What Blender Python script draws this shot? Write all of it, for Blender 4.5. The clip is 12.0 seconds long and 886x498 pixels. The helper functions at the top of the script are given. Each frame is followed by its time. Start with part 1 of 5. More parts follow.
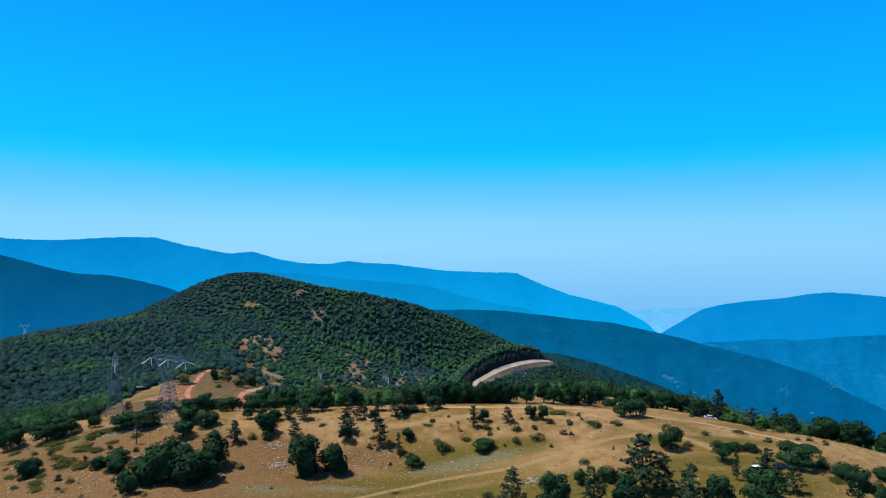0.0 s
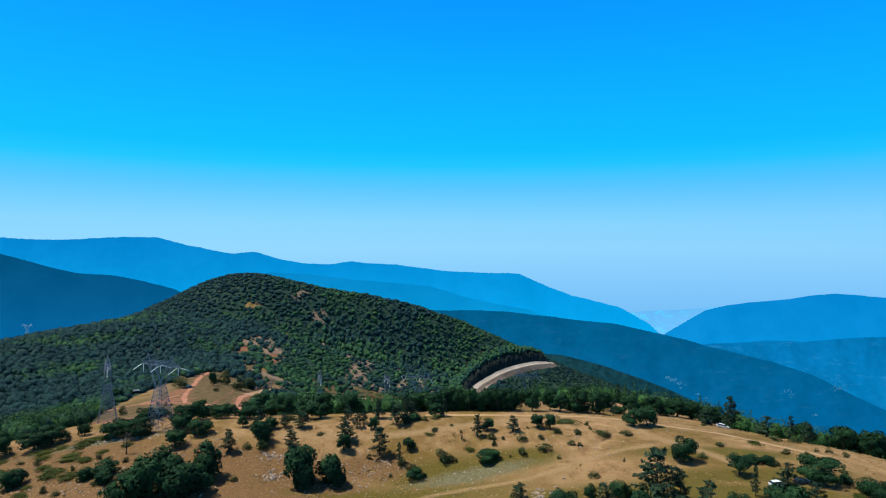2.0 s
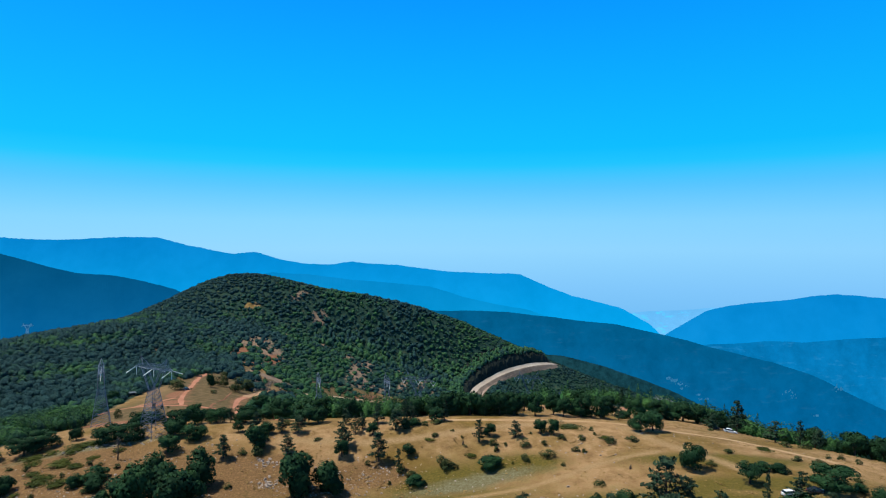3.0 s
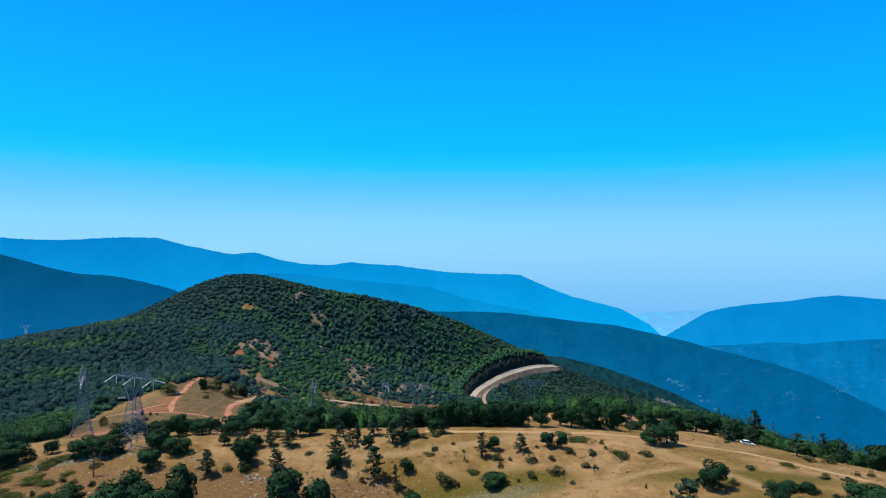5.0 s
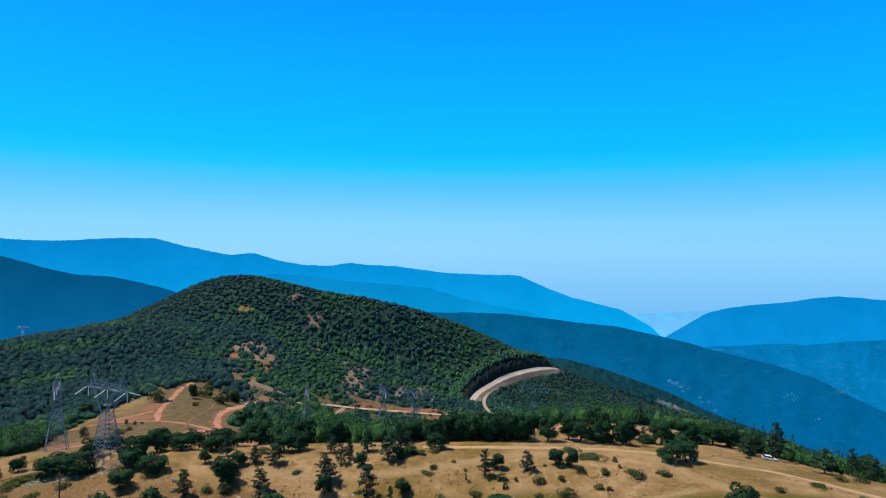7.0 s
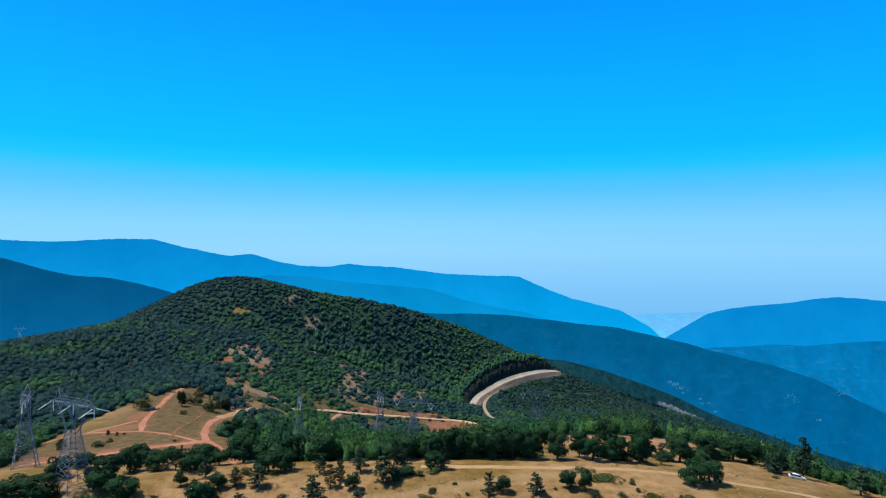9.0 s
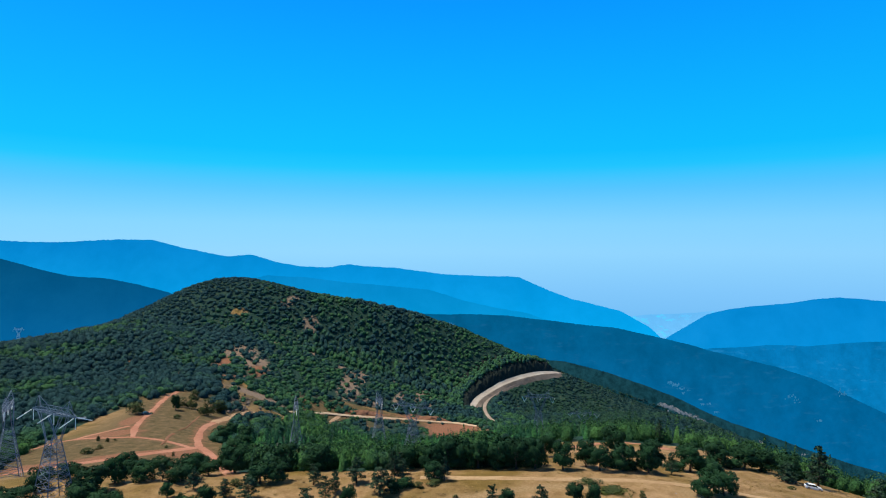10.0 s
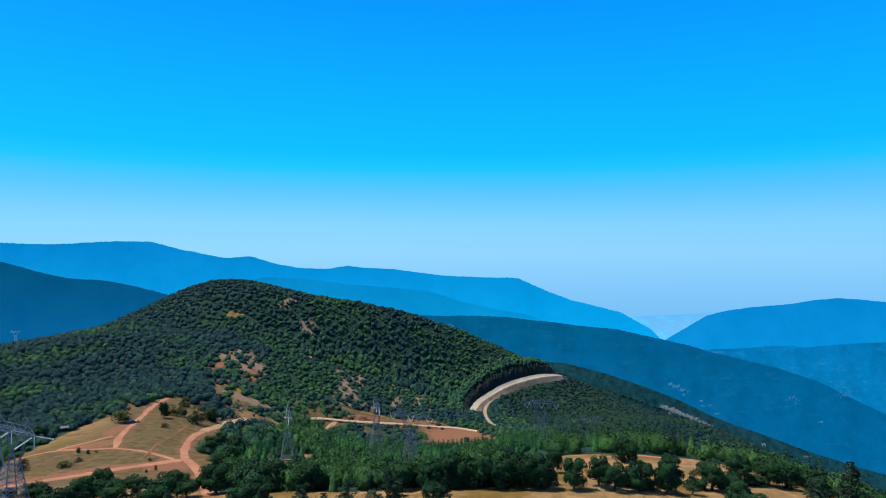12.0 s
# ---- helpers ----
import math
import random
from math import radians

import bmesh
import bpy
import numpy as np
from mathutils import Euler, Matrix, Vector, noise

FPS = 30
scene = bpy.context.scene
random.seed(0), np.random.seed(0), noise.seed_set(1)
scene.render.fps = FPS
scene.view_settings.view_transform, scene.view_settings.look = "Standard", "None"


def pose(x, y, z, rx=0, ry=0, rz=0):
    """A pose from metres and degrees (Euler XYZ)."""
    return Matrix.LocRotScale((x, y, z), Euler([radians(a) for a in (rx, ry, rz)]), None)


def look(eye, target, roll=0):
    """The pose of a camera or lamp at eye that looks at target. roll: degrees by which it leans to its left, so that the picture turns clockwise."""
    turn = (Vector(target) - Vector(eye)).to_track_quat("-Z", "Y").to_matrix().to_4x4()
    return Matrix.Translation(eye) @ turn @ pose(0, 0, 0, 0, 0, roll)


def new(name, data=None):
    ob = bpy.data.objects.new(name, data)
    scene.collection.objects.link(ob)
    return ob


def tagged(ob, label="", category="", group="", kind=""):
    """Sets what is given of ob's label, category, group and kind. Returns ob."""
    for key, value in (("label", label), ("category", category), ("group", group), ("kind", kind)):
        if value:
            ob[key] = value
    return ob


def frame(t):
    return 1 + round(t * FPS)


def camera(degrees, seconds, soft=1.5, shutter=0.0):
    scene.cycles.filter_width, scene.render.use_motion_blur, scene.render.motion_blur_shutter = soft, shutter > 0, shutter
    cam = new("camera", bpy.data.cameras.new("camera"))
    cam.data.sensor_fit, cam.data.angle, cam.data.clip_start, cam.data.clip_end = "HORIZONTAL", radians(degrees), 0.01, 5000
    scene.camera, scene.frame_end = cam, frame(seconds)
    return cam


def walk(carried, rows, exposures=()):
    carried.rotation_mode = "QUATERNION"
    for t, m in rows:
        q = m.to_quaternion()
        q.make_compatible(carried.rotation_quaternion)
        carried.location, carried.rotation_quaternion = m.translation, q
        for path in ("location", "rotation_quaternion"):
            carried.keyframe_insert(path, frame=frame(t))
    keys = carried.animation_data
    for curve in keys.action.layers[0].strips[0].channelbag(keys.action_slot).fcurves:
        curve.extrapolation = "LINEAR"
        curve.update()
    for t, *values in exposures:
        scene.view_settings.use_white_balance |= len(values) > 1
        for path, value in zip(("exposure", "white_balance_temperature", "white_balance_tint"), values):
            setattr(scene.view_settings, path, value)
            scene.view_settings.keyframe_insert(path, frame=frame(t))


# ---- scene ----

# The camera: a drone gliding forward at about six metres a second, looking level.
cam = camera(71.95, 12.0, soft=1.1)
EYE = 58.0


def flight(t, x, y, up, yaw, pitch, roll):
    e = (x, y, EYE + up)
    to = (x + math.sin(radians(yaw)), y + math.cos(radians(yaw)), EYE + up + math.tan(radians(pitch)))
    return t, look(e, to, roll)


walk(cam, [
    flight(0, 0.00, 0.00, 0.00, 0.000, 0.000, 0.000),
    flight(1, -0.14, 3.55, 0.36, -0.122, 0.017, 0.053),
    flight(2, -0.23, 7.97, 0.55, -0.213, 0.038, 0.101),
    flight(3, -0.30, 13.19, 0.63, -0.267, 0.062, 0.142),
    flight(4, -0.37, 19.15, 0.67, -0.286, 0.090, 0.175),
    flight(5, -0.44, 25.75, 0.69, -0.276, 0.121, 0.199),
    flight(6, -0.52, 32.87, 0.71, -0.246, 0.154, 0.213),
    flight(7, -0.62, 40.40, 0.75, -0.207, 0.189, 0.216),
    flight(8, -0.72, 48.17, 0.81, -0.167, 0.226, 0.207),
    flight(9, -0.83, 56.01, 0.84, -0.133, 0.265, 0.185),
    flight(10, -0.94, 63.74, 0.83, -0.105, 0.311, 0.151),
    flight(11, -1.01, 71.15, 0.72, -0.077, 0.366, 0.105),
    flight(12, -1.04, 78.00, 0.45, -0.035, 0.438, 0.048),
])

# ---- daylight ----
SUN_FROM = Vector((-0.50, 0.10, 1.0)).normalized()
world = bpy.data.worlds.new("sky")
scene.world = world
world.use_nodes = True
wt = world.node_tree
wt.nodes.clear()
w_out = wt.nodes.new("ShaderNodeOutputWorld")
w_bg = wt.nodes.new("ShaderNodeBackground")
w_sky = wt.nodes.new("ShaderNodeTexSky")
w_sky.sky_type = "NISHITA"
w_sky.sun_disc = False
w_sky.sun_elevation = math.asin(SUN_FROM.z)
w_sky.sun_rotation = math.atan2(SUN_FROM.x, SUN_FROM.y)
w_sky.altitude = 1200
w_tc = wt.nodes.new("ShaderNodeTexCoord")
w_sep = wt.nodes.new("ShaderNodeSeparateXYZ")
w_map = wt.nodes.new("ShaderNodeMapRange")
w_map.inputs["From Min"].default_value = -0.15
w_map.inputs["From Max"].default_value = 1.0
w_ramp = wt.nodes.new("ShaderNodeValToRGB")
SKY_STOPS = [(-0.15, (0.15, 0.48, 0.88)), (-0.06, (0.23, 0.59, 0.97)), (0.0, (0.29, 0.68, 1.0)), (0.045, (0.24, 0.665, 1.0)),
             (0.10, (0.095, 0.575, 1.0)), (0.135, (0.01, 0.57, 1.0)), (0.16, (0.0, 0.525, 1.0)), (0.24, (0.0, 0.445, 1.0)),
             (0.38, (0.0, 0.315, 1.0)), (0.52, (0.06, 0.12, 0.32)), (1.0, (0.07, 0.10, 0.18))]
els = w_ramp.color_ramp.elements
while len(els) < len(SKY_STOPS):
    els.new(0.5)
for el, (zz, c) in zip(els, SKY_STOPS):
    el.position = (zz + 0.15) / 1.15
for el, (zz, c) in zip(els, SKY_STOPS):
    el.color = (*c, 1)
w_scale = wt.nodes.new("ShaderNodeMix")
w_scale.data_type = "RGBA"
w_scale.blend_type = "ADD"
w_scale.inputs["Factor"].default_value = 0.002
wt.links.new(w_tc.outputs["Generated"], w_sep.inputs[0])
wt.links.new(w_sep.outputs["Z"], w_map.inputs["Value"])
wt.links.new(w_map.outputs[0], w_ramp.inputs[0])
w_side = wt.nodes.new("ShaderNodeMapRange")
w_side.inputs["From Min"].default_value, w_side.inputs["From Max"].default_value = -0.2, 0.7
w_away = wt.nodes.new("ShaderNodeMix")
w_away.data_type, w_away.blend_type = "RGBA", "MULTIPLY"
w_away.inputs[7].default_value = (0.88, 0.935, 0.99, 1)
wt.links.new(w_sep.outputs["X"], w_side.inputs["Value"])
wt.links.new(w_side.outputs[0], w_away.inputs[0])
wt.links.new(w_ramp.outputs[0], w_away.inputs[6])
wt.links.new(w_away.outputs[2], w_scale.inputs[6])
wt.links.new(w_sky.outputs[0], w_scale.inputs[7])
wt.links.new(w_scale.outputs[2], w_bg.inputs["Color"])
wt.links.new(w_bg.outputs[0], w_out.inputs["Surface"])
w_bg.inputs["Strength"].default_value = 1.0

sun_data = bpy.data.lights.new("sun", "SUN")
sun_data.energy = 6.4
sun_data.angle = radians(0.53)
sun_data.color = (1.0, 0.90, 0.75)
sun = new("sun", sun_data)
sun.matrix_world = look((0, 0, 400), Vector((0, 0, 400)) - SUN_FROM)

# ---- landforms ----
# centre x, y, half-widths, turn, height of the broad swells that make up the land
LOW = -857.4
NEAR_FORMS = [(87.9, 105.1, 388.8, 199.4, 14.1, 96.8),
    (164.3, 190, 77, 45.6, 44.9, 20.4),
    (-65.7, 218.8, 111.5, 30.4, -5.9, 9.2),
    (125.3, 313.2, 106, 76.8, 41.8, 32.4),
    (-480.3, 402.8, 331.5, 414.6, -6.2, 241.1),
    (297.9, -220.2, 481.6, 390.2, 53.5, 340.4),
    (-12.8, 180.3, 37.1, 20, -0.2, -9.2)]
FAR_FORMS = [(-176.9, 503.1, 60.6, 156.9, 9.4, 33),
    (-344.8, 1014.4, 94.2, 61.4, 10.1, 49.8),
    (-151.3, 1118.8, 338.3, 115.8, -0.6, 75.7),
    (-887.6, 693.6, 139.5, 426, 12.3, 141.6),
    (-81.5, 992.4, 188.9, 45, 11.9, 54.1),
    (-251, 817.4, 321.7, 100.6, -2.2, 29.5),
    (259.4, 662.9, 330.4, 143.3, 53.2, 149.4),
    (-329.3, 434.2, 921.9, 2315.7, 10.1, 502.9),
    (149.1, 1454, 1171, 581.3, -0.5, 305.1)]


def swell(x, y):
    z = np.full(np.shape(x), LOW, float)
    for cx, cy, sx, sy, r, h in NEAR_FORMS + FAR_FORMS:
        c, s = math.cos(radians(r)), math.sin(radians(r))
        u, v = ((x - cx) * c + (y - cy) * s) / sx, (-(x - cx) * s + (y - cy) * c) / sy
        z = z + h * np.exp(-0.5 * (u * u + v * v))
    return z


rng = np.random.default_rng(7)
WAVES = [(rng.uniform(0, 2 * math.pi), rng.uniform(0, 6.28), k) for k in np.geomspace(0.02, 0.6, 26)]


def rough(x, y):
    """Small humps and hollows, a sum of crossing waves."""
    z = 0
    for a, ph, k in WAVES:
        z = z + np.sin(k * (x * math.cos(a) + y * math.sin(a)) + ph) * 0.022 / k ** 0.75
    return z


def height(x, y):
    x, y = np.asarray(x, float), np.asarray(y, float)
    away = np.hypot(x + 100, (y - 500) * 0.8)
    return swell(x, y) + rough(x, y) * 0.45 - np.clip(away - 1150, 0, 2200) * 0.42


def grid_axis(lo, hi, a, b, step, grow, grow_low):
    """Even steps between a and b, growing ones out to lo and hi."""
    vals = list(np.arange(a, b + step / 2, step))
    s, v = step, a
    while v > lo:
        s *= grow_low
        v -= s
        vals.insert(0, v)
    s, v = step, vals[-1]
    while v < hi:
        s *= grow
        v += s
        vals.append(v)
    return np.array(vals)


def sheet(name, xs, ys, fz, material):
    X, Y = np.meshgrid(xs, ys)
    Z = fz(X, Y)
    n, m = len(xs), len(ys)
    co = np.stack([X.ravel(), Y.ravel(), Z.ravel()], 1)
    i = (np.arange(m - 1)[:, None] * n + np.arange(n - 1)[None]).ravel()
    me = bpy.data.meshes.new(name)
    me.from_pydata(co.tolist(), [], np.stack([i, i + 1, i + n + 1, i + n], 1).tolist())
    me.polygons.foreach_set("use_smooth", np.ones(len(me.polygons), bool))
    me.materials.append(material)
    return new(name, me)


# ---- materials ----
def nodes_of(name):
    m = bpy.data.materials.new(name)
    m.use_nodes = True
    nt = m.node_tree
    return m, nt, nt.nodes["Principled BSDF"]


def node(nt, kind, **sets):
    n = nt.nodes.new(kind)
    for k, v in sets.items():
        n.inputs[k].default_value = v
    return n


def ramp(nt, src, stops):
    r = nt.nodes.new("ShaderNodeValToRGB")
    e = r.color_ramp.elements
    while len(e) < len(stops):
        e.new(0.5)
    for el, (p, c) in zip(e, stops):
        el.position = p
    for el, (p, c) in zip(e, stops):
        el.color = (*c, 1) if len(c) == 3 else c
    nt.links.new(src, r.inputs[0])
    return r.outputs[0]


def noise_tex(nt, scale, detail=6, rough_=0.6, coord=None):
    n = nt.nodes.new("ShaderNodeTexNoise")
    n.inputs["Scale"].default_value = scale
    n.inputs["Detail"].default_value = detail
    n.inputs["Roughness"].default_value = rough_
    if coord is not None:
        nt.links.new(coord, n.inputs["Vector"])
    return n.outputs[0]


def mix(nt, f, a, b, kind="MIX"):
    m = nt.nodes.new("ShaderNodeMix")
    m.data_type, m.blend_type = "RGBA", kind
    for sock, v in ((m.inputs[0], f), (m.inputs[6], a), (m.inputs[7], b)):
        if isinstance(v, (int, float)):
            sock.default_value = v
        elif isinstance(v, tuple):
            sock.default_value = (*v, 1)
        else:
            nt.links.new(v, sock)
    return m.outputs[2]


def bump(nt, bsdf, src, strength, dist):
    b = nt.nodes.new("ShaderNodeBump")
    b.inputs["Strength"].default_value = strength
    b.inputs["Distance"].default_value = dist
    nt.links.new(src, b.inputs["Height"])
    nt.links.new(b.outputs[0], bsdf.inputs["Normal"])


def land_material():
    """Dry grass with green hollows, stony soil, red earth and woodland floor, told apart by masks on the sheet."""
    m, nt, bs = nodes_of("dry_grassland")
    co = nt.nodes.new("ShaderNodeTexCoord").outputs["Object"]
    big = noise_tex(nt, 0.035, 5, 0.6, co)
    mid = noise_tex(nt, 0.25, 7, 0.7, co)
    fine = noise_tex(nt, 1.6, 6, 0.75, co)
    grain = noise_tex(nt, 3.2, 5, 0.75, co)

    def mask(name, soft=0.10, amount=0.9):
        at = nt.nodes.new("ShaderNodeAttribute")
        at.attribute_name = name
        s = nt.nodes.new("ShaderNodeMath")
        s.operation = "MULTIPLY_ADD"
        nt.links.new(mid, s.inputs[0])
        s.inputs[1].default_value = amount
        nt.links.new(at.outputs["Fac"], s.inputs[2])
        c = 0.5 + amount / 2
        return thresh(s.outputs[0], c, soft)

    def thresh(src, c, soft):
        r = nt.nodes.new("ShaderNodeMapRange")
        r.inputs["From Min"].default_value, r.inputs["From Max"].default_value = c - soft, c + soft
        nt.links.new(src, r.inputs["Value"])
        return r.outputs[0]

    c = ramp(nt, mid, [(0.30, (0.155, 0.097, 0.042)), (0.5, (0.255, 0.166, 0.082)), (0.72, (0.35, 0.245, 0.132))])
    c = mix(nt, thresh(big, 0.53, 0.09), c, ramp(nt, mid, [(0.3, (0.0968, 0.0651, 0.0176)), (0.7, (0.176, 0.121, 0.037))]))
    green = ramp(nt, fine, [(0.3, (0.045, 0.045, 0.010)), (0.55, (0.100, 0.084, 0.018)), (0.8, (0.18, 0.135, 0.036))])
    c = mix(nt, mask("green", 0.22), c, green)
    soil = ramp(nt, fine, [(0.3, (0.075, 0.045, 0.020)), (0.55, (0.160, 0.098, 0.046)), (0.75, (0.27, 0.178, 0.098))])
    c = mix(nt, mask("soil", 0.18), c, soil)
    c = mix(nt, mask("pale", 0.25), c, ramp(nt, fine, [(0.35, (0.08, 0.075, 0.028)), (0.6, (0.155, 0.155, 0.10)), (0.8, (0.22, 0.23, 0.17))]))
    worn = ramp(nt, fine, [(0.3, (0.20, 0.135, 0.065)), (0.55, (0.27, 0.19, 0.10)), (0.75, (0.33, 0.245, 0.14))])
    c = mix(nt, mask("worn", 0.30, 0.7), c, worn)
    dark = thresh(grain, 0.42, -0.10)
    sh = nt.nodes.new("ShaderNodeMath")
    sh.operation = "MULTIPLY"
    sh.inputs[1].default_value = 0.48
    nt.links.new(dark, sh.inputs[0])
    c = mix(nt, sh.outputs[0], c, (0.075, 0.05, 0.014))
    # woodland floor; the blue in its dark tones stands for haze over the hill
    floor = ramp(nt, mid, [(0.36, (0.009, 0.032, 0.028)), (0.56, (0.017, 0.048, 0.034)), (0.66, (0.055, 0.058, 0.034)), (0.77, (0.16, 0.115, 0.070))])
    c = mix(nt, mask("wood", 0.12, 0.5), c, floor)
    c = mix(nt, mask("fallow", 0.2, 0.5), c, ramp(nt, mid, [(0.3, (0.050, 0.042, 0.018)), (0.5, (0.092, 0.070, 0.032)), (0.72, (0.185, 0.122, 0.068))]))
    scree = ramp(nt, fine, [(0.3, (0.075, 0.060, 0.044)), (0.5, (0.17, 0.125, 0.09)), (0.7, (0.29, 0.235, 0.185))])
    c = mix(nt, mask("scree", 0.10, 1.5), c, scree)
    red = ramp(nt, fine, [(0.3, (0.075, 0.040, 0.022)), (0.5, (0.19, 0.090, 0.052)), (0.64, (0.22, 0.125, 0.075)), (0.8, (0.33, 0.21, 0.14))])
    c = mix(nt, mask("red", 0.15), c, red)
    nt.links.new(c, bs.inputs["Base Color"])
    bs.inputs["Roughness"].default_value = 0.95
    bs.inputs["Specular IOR Level"].default_value = 0.1
    bump(nt, bs, fine, 0.6, 0.4)
    return m


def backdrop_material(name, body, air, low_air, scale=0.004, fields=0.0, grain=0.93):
    """Far woods; the lit air before them is put in as emission, thickest over the valleys; fields is how much farmland
    shows.
    """
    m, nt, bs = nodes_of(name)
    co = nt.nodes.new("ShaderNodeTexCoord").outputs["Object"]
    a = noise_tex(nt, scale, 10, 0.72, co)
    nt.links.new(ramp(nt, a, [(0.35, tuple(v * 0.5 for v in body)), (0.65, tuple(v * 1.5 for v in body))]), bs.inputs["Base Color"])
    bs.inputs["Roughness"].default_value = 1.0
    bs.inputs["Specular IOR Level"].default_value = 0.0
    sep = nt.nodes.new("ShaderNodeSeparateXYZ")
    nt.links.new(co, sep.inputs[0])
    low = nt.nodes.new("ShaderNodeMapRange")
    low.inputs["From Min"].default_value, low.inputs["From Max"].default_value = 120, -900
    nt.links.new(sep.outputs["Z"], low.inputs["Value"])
    # haze put in as blue glow, stronger lower down
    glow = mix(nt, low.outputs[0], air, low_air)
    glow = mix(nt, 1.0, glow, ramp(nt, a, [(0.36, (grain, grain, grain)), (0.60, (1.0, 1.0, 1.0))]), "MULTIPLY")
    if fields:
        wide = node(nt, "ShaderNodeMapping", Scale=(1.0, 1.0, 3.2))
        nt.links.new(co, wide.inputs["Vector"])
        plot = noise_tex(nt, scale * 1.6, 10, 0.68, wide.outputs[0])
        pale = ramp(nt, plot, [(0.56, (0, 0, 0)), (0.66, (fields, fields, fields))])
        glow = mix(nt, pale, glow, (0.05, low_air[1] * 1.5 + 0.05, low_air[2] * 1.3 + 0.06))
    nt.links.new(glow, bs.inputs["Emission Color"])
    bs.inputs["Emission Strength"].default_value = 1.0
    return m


MAT_LAND = land_material()

# ---- plan: where things stand (x, y, height, width in metres) ----
OAKS_WEST = [(-144.7, 204.5, 8.5, 8.5), (-133.6, 205.5, 6.3, 9.5), (-130, 209, 6.8, 9.7), (-122.1, 214, 4.4, 4.4), (-108.5, 208.5, 5.8, 9.7),
    (-101.1, 207.5, 6.1, 9.6), (-83.3, 196, 5.4, 6.4), (-58, 199.5, 7.8, 6.7), (-31.5, 197.5, 5.5, 4.4), (-11.4, 198.5, 3.7, 4),
    (-89, 216, 7.1, 8.9), (-86.9, 208.5, 5.9, 7.1), (-79.4, 205, 5.2, 7.6), (-67.5, 211, 4, 3.2), (-57.6, 209.5, 4, 4.3),
    (-79.6, 224.5, 5, 6.6), (-69.3, 224, 5.9, 8.4), (-48, 220.5, 5.5, 6.4), (-43.7, 221.5, 5.5, 5.8), (-23.7, 209.5, 4.3, 3.7),
    (-3.5, 221.5, 4.6, 5.8), (-86.9, 223.5, 7.4, 6.5), (-105.7, 222.5, 6.2, 6.5)]
OAKS_EAST = [(13.8, 206.5, 4.2, 3.8), (29.9, 207, 4.8, 4.2), (33.9, 205.5, 5.3, 3.8), (62.7, 211, 6.3, 7), (67.8, 213.5, 6.3, 7.1),
    (66.6, 178.5, 6.9, 7.3), (76.9, 168.5, 5.9, 6.2), (95.1, 164, 6.7, 10.9), (72.6, 138, 9.5, 9.2), (97.8, 143.5, 8.2, 6.1),
    (35.3, 157, 4.1, 3.2), (62.4, 138, 8.2, 6.9), (25.1, 138.5, 10, 7.7), (100.9, 140, 6.5, 4.4)]
OAKS_CREST = [(-12, 233, 7.4, 7.2), (16.8, 239, 8.2, 7.6), (0.3, 233.5, 8.6, 7.2), (3.6, 235.0, 8.8, 7.4), (8.5, 233.5, 8.8, 7.4), (14.1, 232, 8.4, 6.8), (19.1, 232, 8.8, 6.8), (24.1, 231.5, 8.8, 6.6), (22.9, 237.5, 8.7, 8.4), (31.1, 256, 6.9, 5.3),
    (31.7, 230.8, 8.2, 6.3), (38.7, 234.5, 8.4, 5.6), (41.6, 230.5, 7.2, 6.2), (57.9, 277, 7.7, 8.3), (48.1, 231.0, 8, 7), (55.0, 231.0, 8.2, 6.6), (51.9, 245, 5.3, 6.2), (70.1, 240, 8.6, 8), (83.9, 255, 7.8, 8), (95.1, 259, 8.2, 9.2),
    (101.9, 261.5, 8, 9), (113, 268, 8, 9), (-4.5, 231.5, 7, 6.6), (62, 247, 7.5, 7), (104, 249, 6.8, 6.5)]
PINES_A = [(-65.9, 193.5, 7.2, 5), (-48.4, 198, 5.9, 4.8), (-32.3, 203, 7.9, 6.4), (-20.3, 196, 9.4, 6.5), (-14.1, 192.5, 6.4, 2.9),
    (10.2, 203, 7.5, 3.8), (21.6, 205, 5.5, 4.4), (16.3, 144, 9.9, 6.1), (34.1, 139.5, 10.9, 5.9), (49, 148.5, 14.9, 10.7),
    (54.4, 150, 9.2, 6.4), (74.2, 154.5, 7.9, 2.4), (82.5, 155.5, 8.1, 6), (84.5, 147, 6.8, 5.7), (56.7, 139.5, 10.3, 5.9),
    (99.9, 243, 6.2, 6.2), (110, 245, 13, 7.5), (-53.5, 211, 4.9, 4.3), (-48, 210.5, 6, 4.9),
    (-34, 219, 5.7, 3.9), (-29.5, 211, 6, 3.7), (-27.6, 214, 5.9, 3.5), (-23.1, 219.5, 7, 4.8)]
PINES_B = [(-16.5, 212.5, 7.2, 6.4), (-13.6, 221.5, 8, 2.5), (-11.6, 222.5, 5.5, 4), (-0.7, 220, 6.4, 3.3), (-63.5, 216.5, 5.3, 3.9),
    (-74.5, 223.5, 5, 3.1), (82.9, 301, 9.5, 4.1), (61.7, 232, 6.6, 3.7), (115, 256, 7.5, 3.4), (-12.6, 226.5, 6.3, 4.1),
    (-14.6, 225.5, 6.8, 3.3), (112.3, 222, 7.6, 6.8), (123, 226, 9.2, 4.2), (127, 222, 7.4, 5)]
